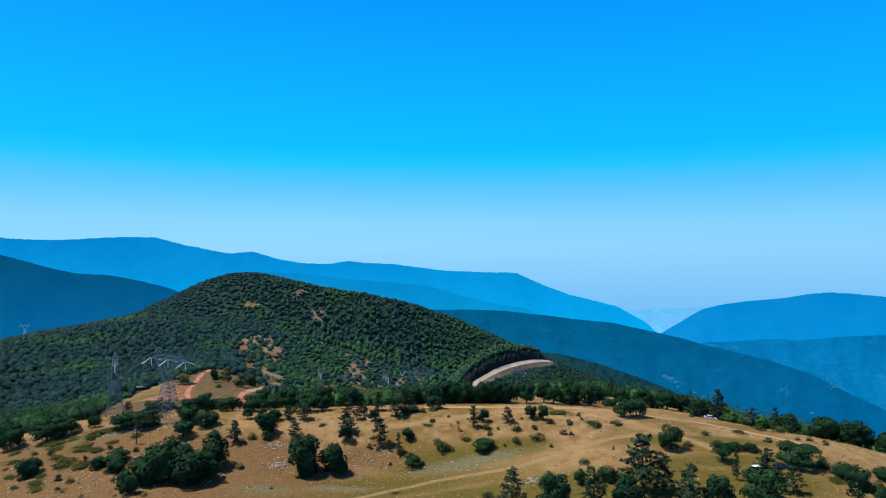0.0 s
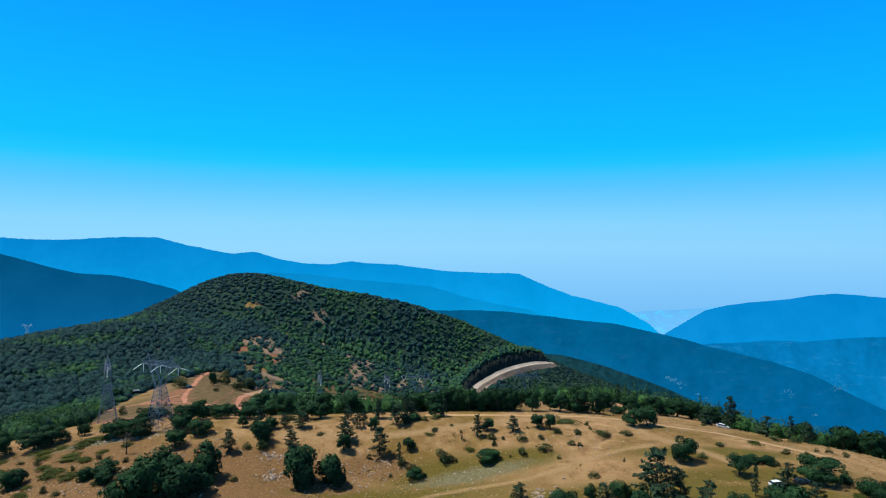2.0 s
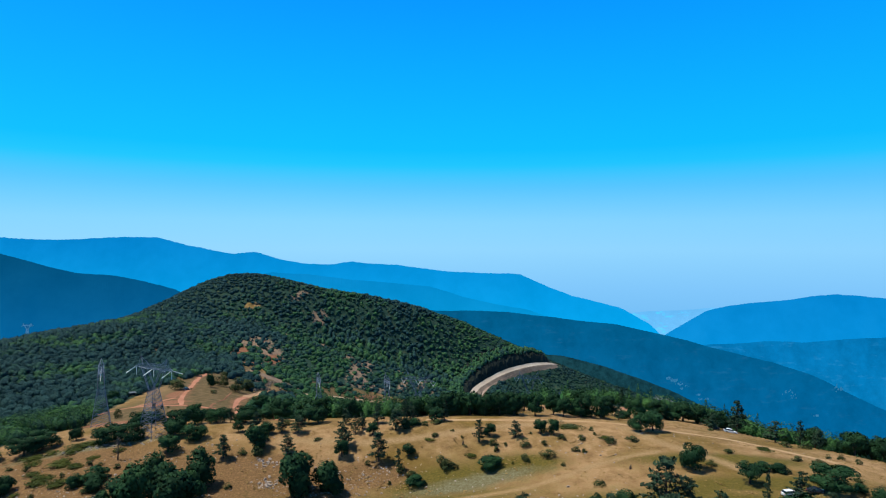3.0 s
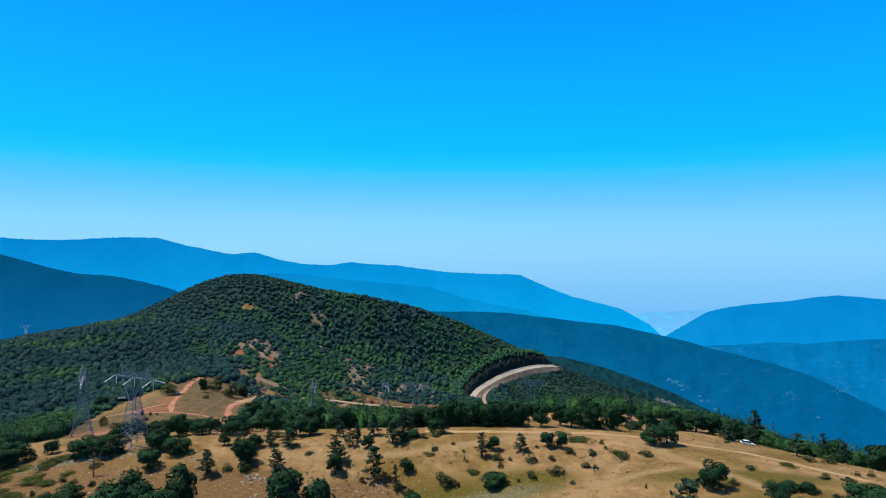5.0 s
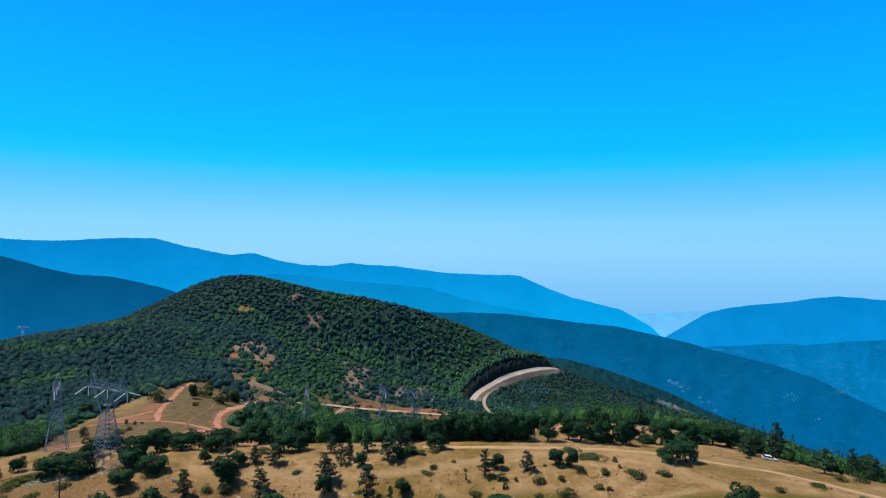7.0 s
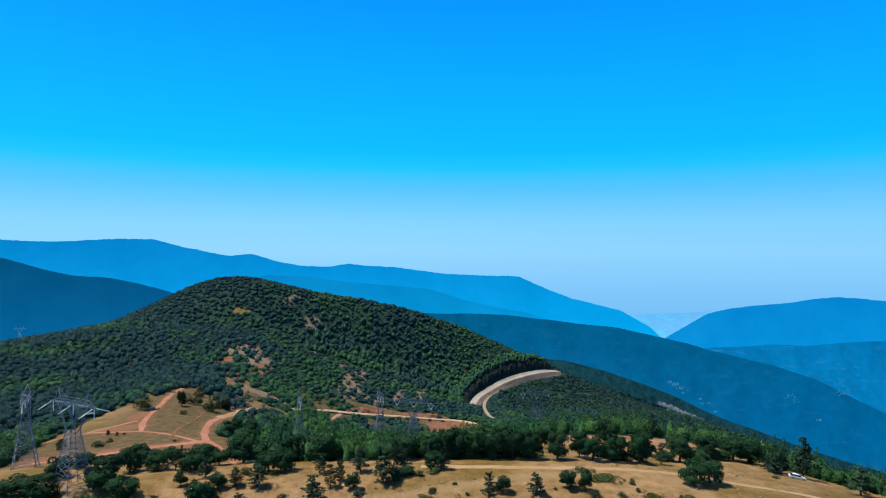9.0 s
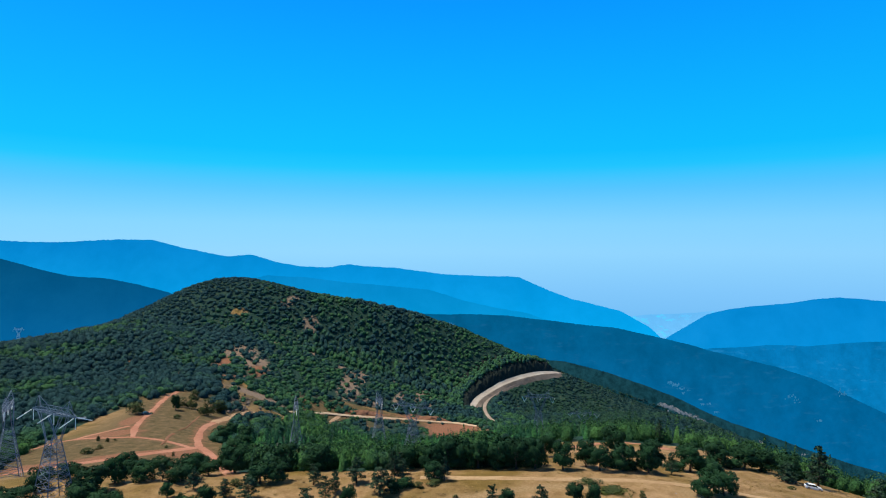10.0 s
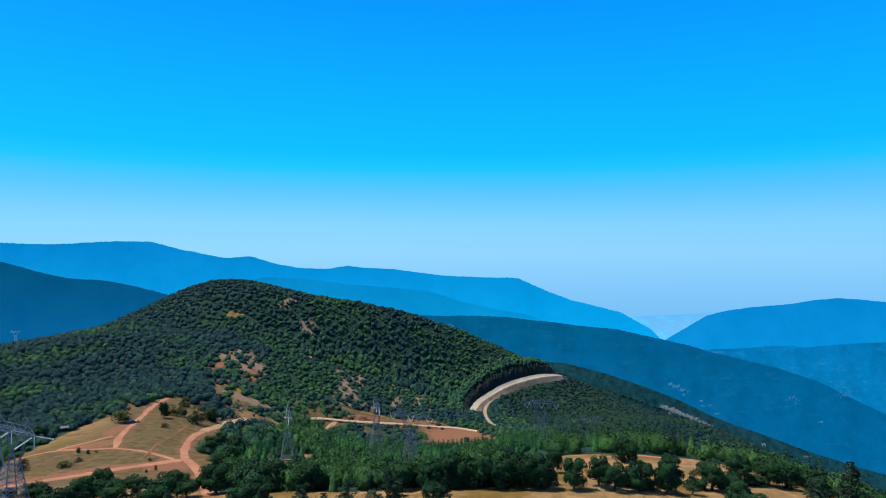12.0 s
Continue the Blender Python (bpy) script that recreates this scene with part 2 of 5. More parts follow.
UNDERGROWTH = [(-9.2, 237, 2.6, 5), (-5.1, 239, 2.8, 5.5), (-1.0, 237, 3, 5.5), (3.1, 238, 3.2, 6), (7.2, 236, 3, 5.5), (11.2, 237, 3.2, 6), (15.3, 235, 3, 5.5), (19.4, 236, 2.8, 5.5), (23.5, 235, 2.8, 5), (46.0, 235, 2.6, 5),
    (51.1, 234, 2.8, 5.5), (56.2, 235, 2.6, 5), (66, 239, 3, 6), (75, 244, 3, 6), (80, 250, 3.2, 6), (89, 256, 3.2, 6.5)]
BUSHES = [(-82.5, 168.5, 7, 8.4), (-72.8, 168, 10.5, 9.8), (-65.5, 169.5, 8, 7.5), (-85.5, 164, 4.6, 5.2), (-96.5, 181, 4.2, 7.5), (-101.3, 179, 3.4, 4.4), (-120.6, 178, 5, 6.5), (-76.9, 166.5, 11.1, 10.2), (-68.6, 165, 9.5, 9.5), (-80, 178.5, 9.1, 8.6), (-66.8, 178.5, 10.9, 8.3), (-40.8, 180.5, 11.7, 11.4),
    (-32.9, 181.5, 9.1, 8.1), (-81.3, 158.5, 5, 4.7), (-121.1, 177, 5.6, 5.9), (-8.9, 185.5, 3.1, 5.5), (42.7, 158.5, 4.1, 5.9),
    (43.6, 144.5, 6.7, 7.4), (102.7, 164.5, 2.1, 4), (103.3, 158, 4.1, 6.1), (113.8, 158, 3.7, 4.7), (84.8, 177.5, 2.6, 5.3),
    (88.8, 177, 2.5, 5.2), (13.4, 190.5, 3.2, 7.1), (-93.6, 174.5, 4, 5.5), (-100.6, 177.5, 3.3, 3.6), (-59.2, 204.5, 3, 6.2),
    (-13.4, 215, 3.2, 4.4), (-10.5, 216.5, 2.7, 4.2), (74.4, 233.5, 4.6, 6.6)]
SHRUBS_A = [(-95.7, 174, 1.9, 3.2), (-100.3, 183, 1.4, 2.4), (-104.4, 191.5, 1.4, 2.1), (-100.6, 190, 1.2, 2.5), (-97.5, 185, 1.7, 3.1),
    (-94.4, 187.5, 1.4, 2.1), (-108.3, 184.5, 1.4, 1.7), (-123.1, 191.5, 1.8, 2.1), (-129.7, 194, 1.4, 2.2), (-85.6, 170, 2.5, 2.8),
    (-108.3, 171.5, 1.9, 2.2), (-103.4, 169.5, 1.6, 2.5), (-118.4, 168.5, 1.2, 1.9), (-91.2, 188, 1, 1.7), (-57, 196, 2.9, 4.7),
    (-61, 196, 2.2, 3.3), (-13.4, 191, 2.5, 3.2), (-9.8, 189, 2.1, 2.8), (-1.4, 192, 3.9, 3.9), (0.4, 191.5, 2.8, 5),
    (-59, 177.5, 1.6, 2.6), (-16.2, 186, 1, 1.4), (-23.2, 194.5, 1.6, 1.8), (14.1, 200.5, 2.2, 3)]
SHRUBS_B = [(15.3, 197, 1.8, 1.8), (23.9, 198.5, 2.9, 3.7), (17.8, 200, 1.1, 1.5), (26.8, 207, 1, 1.2), (29.9, 199, 1.5, 2.2),
    (29.9, 192, 2.3, 4.6), (22.3, 191, 2.1, 3.2), (32.9, 186, 1.2, 1.6), (19.2, 190, 0.9, 1.1), (40.6, 193, 1.4, 1.8),
    (38.5, 194.5, 1.4, 2.5), (49.9, 199, 2, 4.1), (55.7, 202, 0.9, 1.5), (57.2, 200, 1.7, 3), (40.2, 173, 1.6, 3.5),
    (46.7, 209.5, 1, 1.6), (11.3, 150.5, 2.2, 3.9), (72.5, 180.5, 2, 2.7), (82.5, 191.5, 1.4, 3.2), (94.1, 230.5, 1.1, 2.6),
    (99.7, 188, 1.6, 2.8), (117.5, 213, 2.4, 4.3), (108.8, 209.5, 1.9, 3.1), (113.1, 194.5, 1.4, 1.8)]
SHRUBS_C = [(116.4, 194, 2.2, 2.2), (119.2, 190.5, 1.4, 2.5), (105.2, 186, 1.4, 3.4), (106.2, 171, 1.3, 3.2), (-46.3, 164.5, 0.8, 1.2),
    (-104.2, 165, 0.9, 1.4), (-53, 219.5, 1.8, 3.6), (-6.8, 216.5, 1.5, 2.7), (-3.9, 219, 1.2, 4.5), (2, 211, 0.7, 1.3),
    (4.7, 206, 0.8, 1.1), (35.7, 217.5, 1, 6), (40.8, 213, 0.7, 5.8), (47, 211.5, 0.7, 1.4), (46.6, 205, 1.1, 1.4),
    (35.7, 202.5, 1.6, 2.7), (41.5, 201.5, 1.6, 3.2), (-40.2, 205.5, 0.8, 2.8), (-3, 208, 0.8, 3.1)]
MATS = [(-113.5, 184.5, 2.0, 7), (-115, 195, 2.2, 7), (-106.5, 181, 1.8, 5.4), (-108.5, 191, 1.8, 5.4), (-113.5, 170.5, 1.8, 5.5), (-116.5, 205, 1.8, 8), (-112, 208, 1.8, 8), (-126, 200, 1.8, 7), (-124, 196, 1.6, 5.2), (-128, 201, 1.5, 5), (-119, 188, 1.6, 4.6), (-134, 190, 1.6, 5), (-106, 196, 1.4, 4), (-139, 199, 1.4, 4.6), (-126, 178, 1.6, 4.4), (-100, 200, 1.4, 4.2),
    (-112.4, 181.5, 3, 6.4), (-106.2, 179, 2, 4.3), (-114.5, 193.5, 1.8, 6.5), (-108.3, 190.5, 1.1, 3.9), (-115.5, 201.5, 1.7, 6.3),
    (-122.9, 203, 1.5, 4.9), (-115.2, 175.5, 1.5, 2.9), (-110.5, 166, 1.8, 3.4), (-147.7, 213, 1.2, 3.9), (-132.6, 185, 1, 2.1),
    (-5.5, 206, 0.8, 3.8), (7.3, 196.5, 1.1, 3.6), (48.8, 202, 1.7, 3.7), (96.4, 198, 1.5, 5.5), (107.1, 180.5, 1.7, 8.4),
    (99.8, 155.5, 1.4, 5.2), (40.7, 213.5, 0.8, 7.9), (105.7, 159.5, 1.2, 4.4), (-12.8, 164, 0.8, 3)]
CLEARING_SHRUBS = [(-154.8, 335.5, 2.4, 2.4), (-149.2, 334, 1.9, 1.9), (-144.5, 310, 2.6, 5.4), (-145.2, 319, 2, 3.1), (-109, 300.5, 1.6, 1.2),
    (-108, 305, 1.9, 1.5), (-118.3, 322.5, 1.4, 1.6), (-158, 430, 6.5, 8.1), (-145.6, 394.5, 2.3, 4.7), (-151.7, 430.5, 8.5, 7.2),
    (-139.5, 419, 10.7, 11.4), (-170.1, 401, 7.2, 11.4), (-158.5, 307, 4.7, 4.2), (-146.9, 335, 1.2, 1.9), (-162.6, 402, 1.2, 1.8),
    (-163.8, 465.5, 7.2, 7.2), (-137.9, 437, 8.6, 8.6)]
CLEARING_OAKS = [(-157.1, 419.5, 9.5, 5.1), (-200.7, 380.5, 6.2, 7.3), (-108, 238, 4.6, 7), (-101.8, 258.5, 7, 6.7), (-82.7, 240.5, 5.1, 6.8),
    (-74.2, 241.5, 5.5, 7), (-93, 239, 4.8, 6), (-65.2, 231, 4.3, 5.7),
    (-104, 350, 8.2, 8), (-84, 307, 8.5, 8.5), (-107, 369, 7.5, 7.5), (-69, 277, 8, 8), (-52, 240, 7.5, 7.5), (-97, 360, 8, 8), (-90, 336, 7.6, 7.4), (-76, 296, 7.5, 7.2), (-60, 262, 7.5, 7.8),
    (-75, 247, 5.4, 7.5), (-67, 250, 7, 7.5), (-86, 234, 4.8, 7), (-36, 237, 8, 8.5), (-8, 239, 7, 7), (-46, 239, 8.5, 8.5), (-41, 244, 8, 8), (-60, 237, 8, 8)]
TRACK_CREST = [(-7.0, 223.0), (1.4, 222.5), (16.7, 221.0), (31.8, 220.5), (47.1, 221.0), (59.1, 220.5), (72.5, 216.5), (88.0, 212.5), (100.9, 203.0), (106.6, 194.5), (112.6, 188.0)]
TRACK_BRANCH = [(58.1, 214.5), (61.8, 208.0), (64.4, 199.5), (73.9, 189.5), (80.3, 177.0)]
TRACK_FAINT = [(-52.3, 205.5), (-37.5, 205.0), (-24.5, 205.0), (-8.3, 207.0), (6.6, 211.0), (18.7, 214.0), (36.4, 217.0)]
TRACK_LOW = [(-30.6, 147.5), (-21.5, 161.5), (-10.2, 171.5), (2.6, 176.0), (18.9, 175.5), (29.1, 178.5), (38.3, 183.0), (49.8, 188.0), (67.4, 193.5)]
RED_MAIN = [(-149.6, 268.5), (-144.1, 275.5), (-137.2, 281.5), (-128.8, 296.0), (-116.3, 311.5), (-109.5, 325.5), (-107.2, 331.0), (-95.1, 312.5), (-81.2, 282.5), (-59.1, 230.5)]
RED_UP = [(-106.9, 328.0), (-115.8, 348.5), (-122.6, 369.5), (-126.8, 385.0), (-128.5, 403.0), (-129.6, 440.0), (-130.1, 483.5)]
RED_CROSS = [(-109.7, 327.0), (-123.9, 336.5), (-133.6, 341.5), (-144.1, 343.0), (-154.6, 340.0), (-168.6, 343.0), (-177.1, 337.5), (-182.2, 328.0)]
RED_HILL = [(-142.7, 343.0), (-150.9, 358.0), (-158.7, 383.0), (-167.5, 415.0), (-180.8, 456.0), (-186.5, 490.5)]
RED_FAINT = [(-156.8, 366.5), (-162.5, 353.5), (-168.6, 343.0)]
SHELF = [(-126.9, 557.0), (-119.3, 624.0), (-100.9, 664.0), (-50.0, 706.0), (8.3, 724.0), (36.7, 700.0)]
SHELF_SPUR = [(-101.8, 660.0), (-102.6, 616.0), (-98.4, 574.0), (-91.5, 569.0)]
PAVED = [(35.2, 838.0), (39.8, 874.0), (49.5, 912.0), (76.0, 950.0), (112.5, 984.0), (151.2, 1016.0), (186.0, 1052.0)]
PAVED_LOOP = [(196.6, 1070.0), (150.2, 1010.0), (111.5, 976.0), (74.9, 938.0), (56.5, 902.0), (49.8, 836.0), (51.1, 770.0), (59.7, 732.0)]
RED_EAST = [(37.7, 272.5), (44.5, 279.0), (51.5, 284.5), (58.6, 289.5)]
RED_EAST_B = [(67.1, 294.5), (73.5, 293.0), (77.8, 288.5), (79.9, 281.5)]
OAKS_EDGE = [(134, 214, 8.5, 7.5), (141, 210, 9.5, 8.5), (147, 215, 9, 8), (139, 223, 9, 8), (151, 206, 8, 8), (156, 212, 9.5, 8.5), (146, 223, 9, 8), (161, 205, 8, 8), (130, 229, 8, 7)]


# ---- what covers the land ----
def blot(x, y, spots):
    """How deep a place lies inside any of some oval patches, 1 at the middle, about 0.5 at the rim."""
    best = np.zeros(np.shape(x))
    for cx, cy, rx, ry, r in spots:
        c, s = math.cos(radians(r)), math.sin(radians(r))
        u, v = ((x - cx) * c + (y - cy) * s) / rx, (-(x - cx) * s + (y - cy) * c) / ry
        best = np.maximum(best, np.exp(-0.69 * (u * u + v * v)))
    return best


def near_line(x, y, line):
    best = np.full(np.shape(x), 1e9)
    for (ax, ay), (bx, by) in zip(line, line[1:]):
        dx, dy = bx - ax, by - ay
        t = np.clip(((x - ax) * dx + (y - ay) * dy) / (dx * dx + dy * dy), 0, 1)
        best = np.minimum(best, np.hypot(x - ax - t * dx, y - ay - t * dy))
    return best


def smooth_line(pts, step):
    """A rounded line through the given bends."""
    p = np.array(pts, float)
    for _ in range(3):
        q = np.empty((2 * len(p) - 2, 2))
        q[0::2], q[1::2] = p[:-1] * 0.75 + p[1:] * 0.25, p[:-1] * 0.25 + p[1:] * 0.75
        p = np.concatenate([p[:1], q, p[-1:]])
    s = np.concatenate([[0], np.cumsum(np.hypot(*np.diff(p, axis=0).T))])
    t = np.arange(0, s[-1], step)
    return np.stack([np.interp(t, s, p[:, 0]), np.interp(t, s, p[:, 1])], 1)


def inside(x, y, poly):
    odd = np.zeros(np.shape(x), bool)
    for (ax, ay), (bx, by) in zip(poly, poly[1:] + poly[:1]):
        cross = ((ay > y) != (by > y)) & (x < (bx - ax) * (y - ay) / (by - ay + 1e-9) + ax)
        odd ^= cross
    return odd


WEST_CLEARING = [(-146, 224), (-70, 230), (-66, 262), (-74, 285), (-92, 322), (-108, 352), (-116, 400), (-140, 440), (-176, 492),
                 (-190, 488), (-186, 440), (-190, 398), (-186, 362), (-182, 335), (-172, 305), (-160, 280), (-152, 252)]
GLADES = [(-14, 332, 8, 20, 3), (-70, 348, 8, 18, 10), (-46, 484, 7, 14, 0), (62, 463, 7, 14, 0), (-50, 262, 8, 6, 0), (-26, 263, 9, 6, 0), (-12, 265, 8, 5, 0), (-68, 395, 10, 12, 0), (-56, 470, 14, 14, 0), (-30, 300, 8, 8, 0), (20, 420, 16, 12, 0)]
LOW_WOOD = [(-13, 306, 13, 46, 3), (-63, 318, 13, 46, 10), (-46, 440, 14, 40, 0), (57, 425, 15, 52, 5)]
EAST_CLEARING = [(58, 283, 26, 9, 10), (35, 268, 12, 8, 30)]
GREEN_SPOTS = [(32, 146, 62, 20, 0), (-42, 158, 36, 10, 4), (72, 152, 30, 12, 0), (22, 158, 40, 9, 5), (78, 186, 26, 5, 0), (-30, 168, 50, 11, 8), (-2, 186, 16, 7, 10), (20, 189, 14, 6, 0), (-52, 172, 20, 8, -10), (60, 165, 16, 6, 20), (85, 168, 25, 6, 0), (-118, 200, 22, 7, 0), (-150, 375, 14, 34, 10), (-122, 352, 12, 24, 0), (-150, 302, 26, 10, 0), (-170, 345, 9, 16, 0)]
SOIL_SPOTS = [(-125, 185, 48, 26, 0), (-72, 184, 40, 14, 0), (-60, 165, 30, 12, 0), (-112, 172, 34, 13, 0), (-95, 186, 22, 9, 0), (-36, 181, 12, 7, 0), (-22, 190, 12, 6, 0), (-52, 188, 12, 9, 0), (-85, 160, 30, 10, 0)]
PALE_SPOTS = [(8, 183.5, 17, 3.4, 8), (-29, 168, 9, 3, 8), (-48, 163, 8, 3, 0), (-110, 204, 22, 2.2, 12)]
RED_SPOTS = [(-156, 350, 14, 7, 30), (-130, 303, 26, 5, 44), (-163, 382, 5, 16, 12), (-150, 284, 12, 8, 30), (-78, 699, 18, 9, 35), (-25, 727, 30, 9, 14), (17, 655, 32, 56, 15), (10, 690, 32, 30, -8), (-227, 687, 8, 34, 8), (-193, 694, 8, 24, 8), (-297, 626, 5, 12, 0), (-306, 660, 4, 10, 0),
             (-200, 632, 7, 36, -20), (-108, 315, 10, 12, 0)]
NO_TREES = [(17, 640, 40, 80, 10), (8, 692, 40, 34, -8), (8, 622, 50, 62, 10), (-60, 650, 24, 24, 0)]
FALLOW_SPOTS = [(-110, 650, 45, 34, 0), (-135, 385, 42, 95, 12), (-140, 310, 60, 50, 0), (-175, 450, 25, 50, 10), (-178, 575, 7, 46, 20), (-150, 538, 8, 34, 8), (-60, 705, 60, 16, 5)]
SCREE_SPOTS = [(-112, 772, 10, 34, 6), (-90, 736, 20, 12, 0), (-128, 822, 6, 22, 8), (-30, 822, 6, 34, -6), (-204, 722, 14, 26, 12), (-158, 578, 26, 18, -10), (-229, 750, 17, 32, 0), (-188, 920, 12, 12, 0), (-229, 936, 7, 6, 0), (-106, 742, 13, 22, 0), (-53, 785, 5, 40, -6), (-21, 822, 4, 48, 4), (-107, 822, 13, 30, 0),
               (-220, 954, 7, 7, 0), (-276, 981, 9, 4, 0), (-263, 513, 5, 13, 0), (-89, 976, 5.8, 5, 0), (-164, 978, 8, 4, 20), (-240, 620, 5, 12, 0), (-144, 792, 4, 10, 0), (-170, 850, 4, 8, 0), (-62, 860, 5, 14, 0), (-215, 848, 5, 10, 0)]
BARE_SPOTS = [(-170, 398, 9, 44, 12), (-152, 347, 20, 5, -8), (-135, 296, 26, 5, 40), (-112, 322, 9, 9, 0), (-96, 211, 9, 4, 0), (-136, 253, 8, 6, 0)]
TAN_SPOTS = [(-155, 572, 26, 20, -10), (-180, 600, 12, 24, 10), (-200, 712, 9, 22, 12), (-291, 905, 21, 4.5, 4), (-130, 500, 20, 30, 0), (-110, 645, 22, 22, 0), (-182, 580, 11, 46, 20), (-152, 543, 11, 36, 8), (-70, 712, 40, 9, 6)]
WOOD_EDGE = ((-600, 180), (-200, 205), (-150, 226), (-125, 236), (-100, 252), (-60, 240), (-20, 231), (4, 238), (24, 296), (104, 292), (113, 276), (124, 254), (138, 226), (172, 196), (320, 120))


def wooded(x, y):
    """True where woods or scrub cover the land."""
    w = y > np.interp(x, [p[0] for p in WOOD_EDGE], [p[1] for p in WOOD_EDGE])
    w &= ~inside(x, y, WEST_CLEARING)
    w &= blot(x, y, EAST_CLEARING + GLADES) < 0.5
    return w


ROADS_WIDE = [(PAVED, 17), (PAVED_LOOP, 6), (SHELF, 6), (SHELF_SPUR, 4), (RED_UP, 5), (RED_MAIN, 5), (RED_EAST, 4), (RED_EAST_B, 4)]


def off_road(x, y, gap=1.0):
    ok = np.ones(np.shape(x), bool)
    for line, wide in ROADS_WIDE:
        ok &= near_line(x, y, line) > wide / 2 + gap
    return ok


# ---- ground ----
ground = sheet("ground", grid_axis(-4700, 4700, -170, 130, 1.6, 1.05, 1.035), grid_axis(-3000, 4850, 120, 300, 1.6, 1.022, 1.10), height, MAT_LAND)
tagged(ground, "dry straw-coloured grassland on rolling mountain land", "ground", kind="structure")
gx, gy = np.zeros(len(ground.data.vertices) * 3), None
ground.data.vertices.foreach_get("co", gx)
gx, gy = gx[0::3], gx[1::3]
red_near = np.maximum.reduce([np.exp(-(near_line(gx, gy, ln) / wd) ** 2) * 0.6 for ln, wd in ((RED_MAIN, 5), (RED_UP, 6), (RED_CROSS, 3.5), (RED_HILL, 5), (RED_EAST, 4), (RED_EAST_B, 4))])
worn_near = np.maximum.reduce([np.exp(-(near_line(gx, gy, smooth_line(ln, 6.0).tolist()) / wd) ** 2) * 0.85 for ln, wd in ((TRACK_BRANCH, 2.6), (TRACK_FAINT, 2.2), (TRACK_LOW, 1.3))])
for key, values in (("worn", np.maximum(worn_near, blot(gx, gy, BARE_SPOTS) * 0.9)), ("green", blot(gx, gy, GREEN_SPOTS)), ("soil", blot(gx, gy, SOIL_SPOTS)), ("pale", blot(gx, gy, PALE_SPOTS)), ("scree", blot(gx, gy, SCREE_SPOTS)), ("fallow", blot(gx, gy, FALLOW_SPOTS)),
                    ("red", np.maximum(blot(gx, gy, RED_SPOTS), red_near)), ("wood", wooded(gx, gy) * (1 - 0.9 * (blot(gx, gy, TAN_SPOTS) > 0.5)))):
    ground.data.attributes.new(key, "FLOAT", "POINT").data.foreach_set("value", values.astype(np.float32))


# ---- far ranges ----
def quads_mesh(name, co, material):
    """A mesh from an array of loose faces (count, corners, 3)."""
    n, k = co.shape[:2]
    me = bpy.data.meshes.new(name)
    me.vertices.add(n * k)
    me.vertices.foreach_set("co", np.ascontiguousarray(co, np.float32).ravel())
    me.loops.add(n * k)
    me.loops.foreach_set("vertex_index", np.arange(n * k, dtype=np.int32))
    me.polygons.add(n)
    me.polygons.foreach_set("loop_start", np.arange(0, n * k, k, dtype=np.int32))
    me.update(calc_edges=True)
    me.materials.append(material)
    return me


# Stone colours with lit haze added as emission; the stone itself is no lamp.
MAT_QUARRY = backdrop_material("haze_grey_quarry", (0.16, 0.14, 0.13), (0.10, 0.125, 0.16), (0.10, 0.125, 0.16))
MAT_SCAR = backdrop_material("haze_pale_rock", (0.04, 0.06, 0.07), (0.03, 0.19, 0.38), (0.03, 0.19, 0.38))


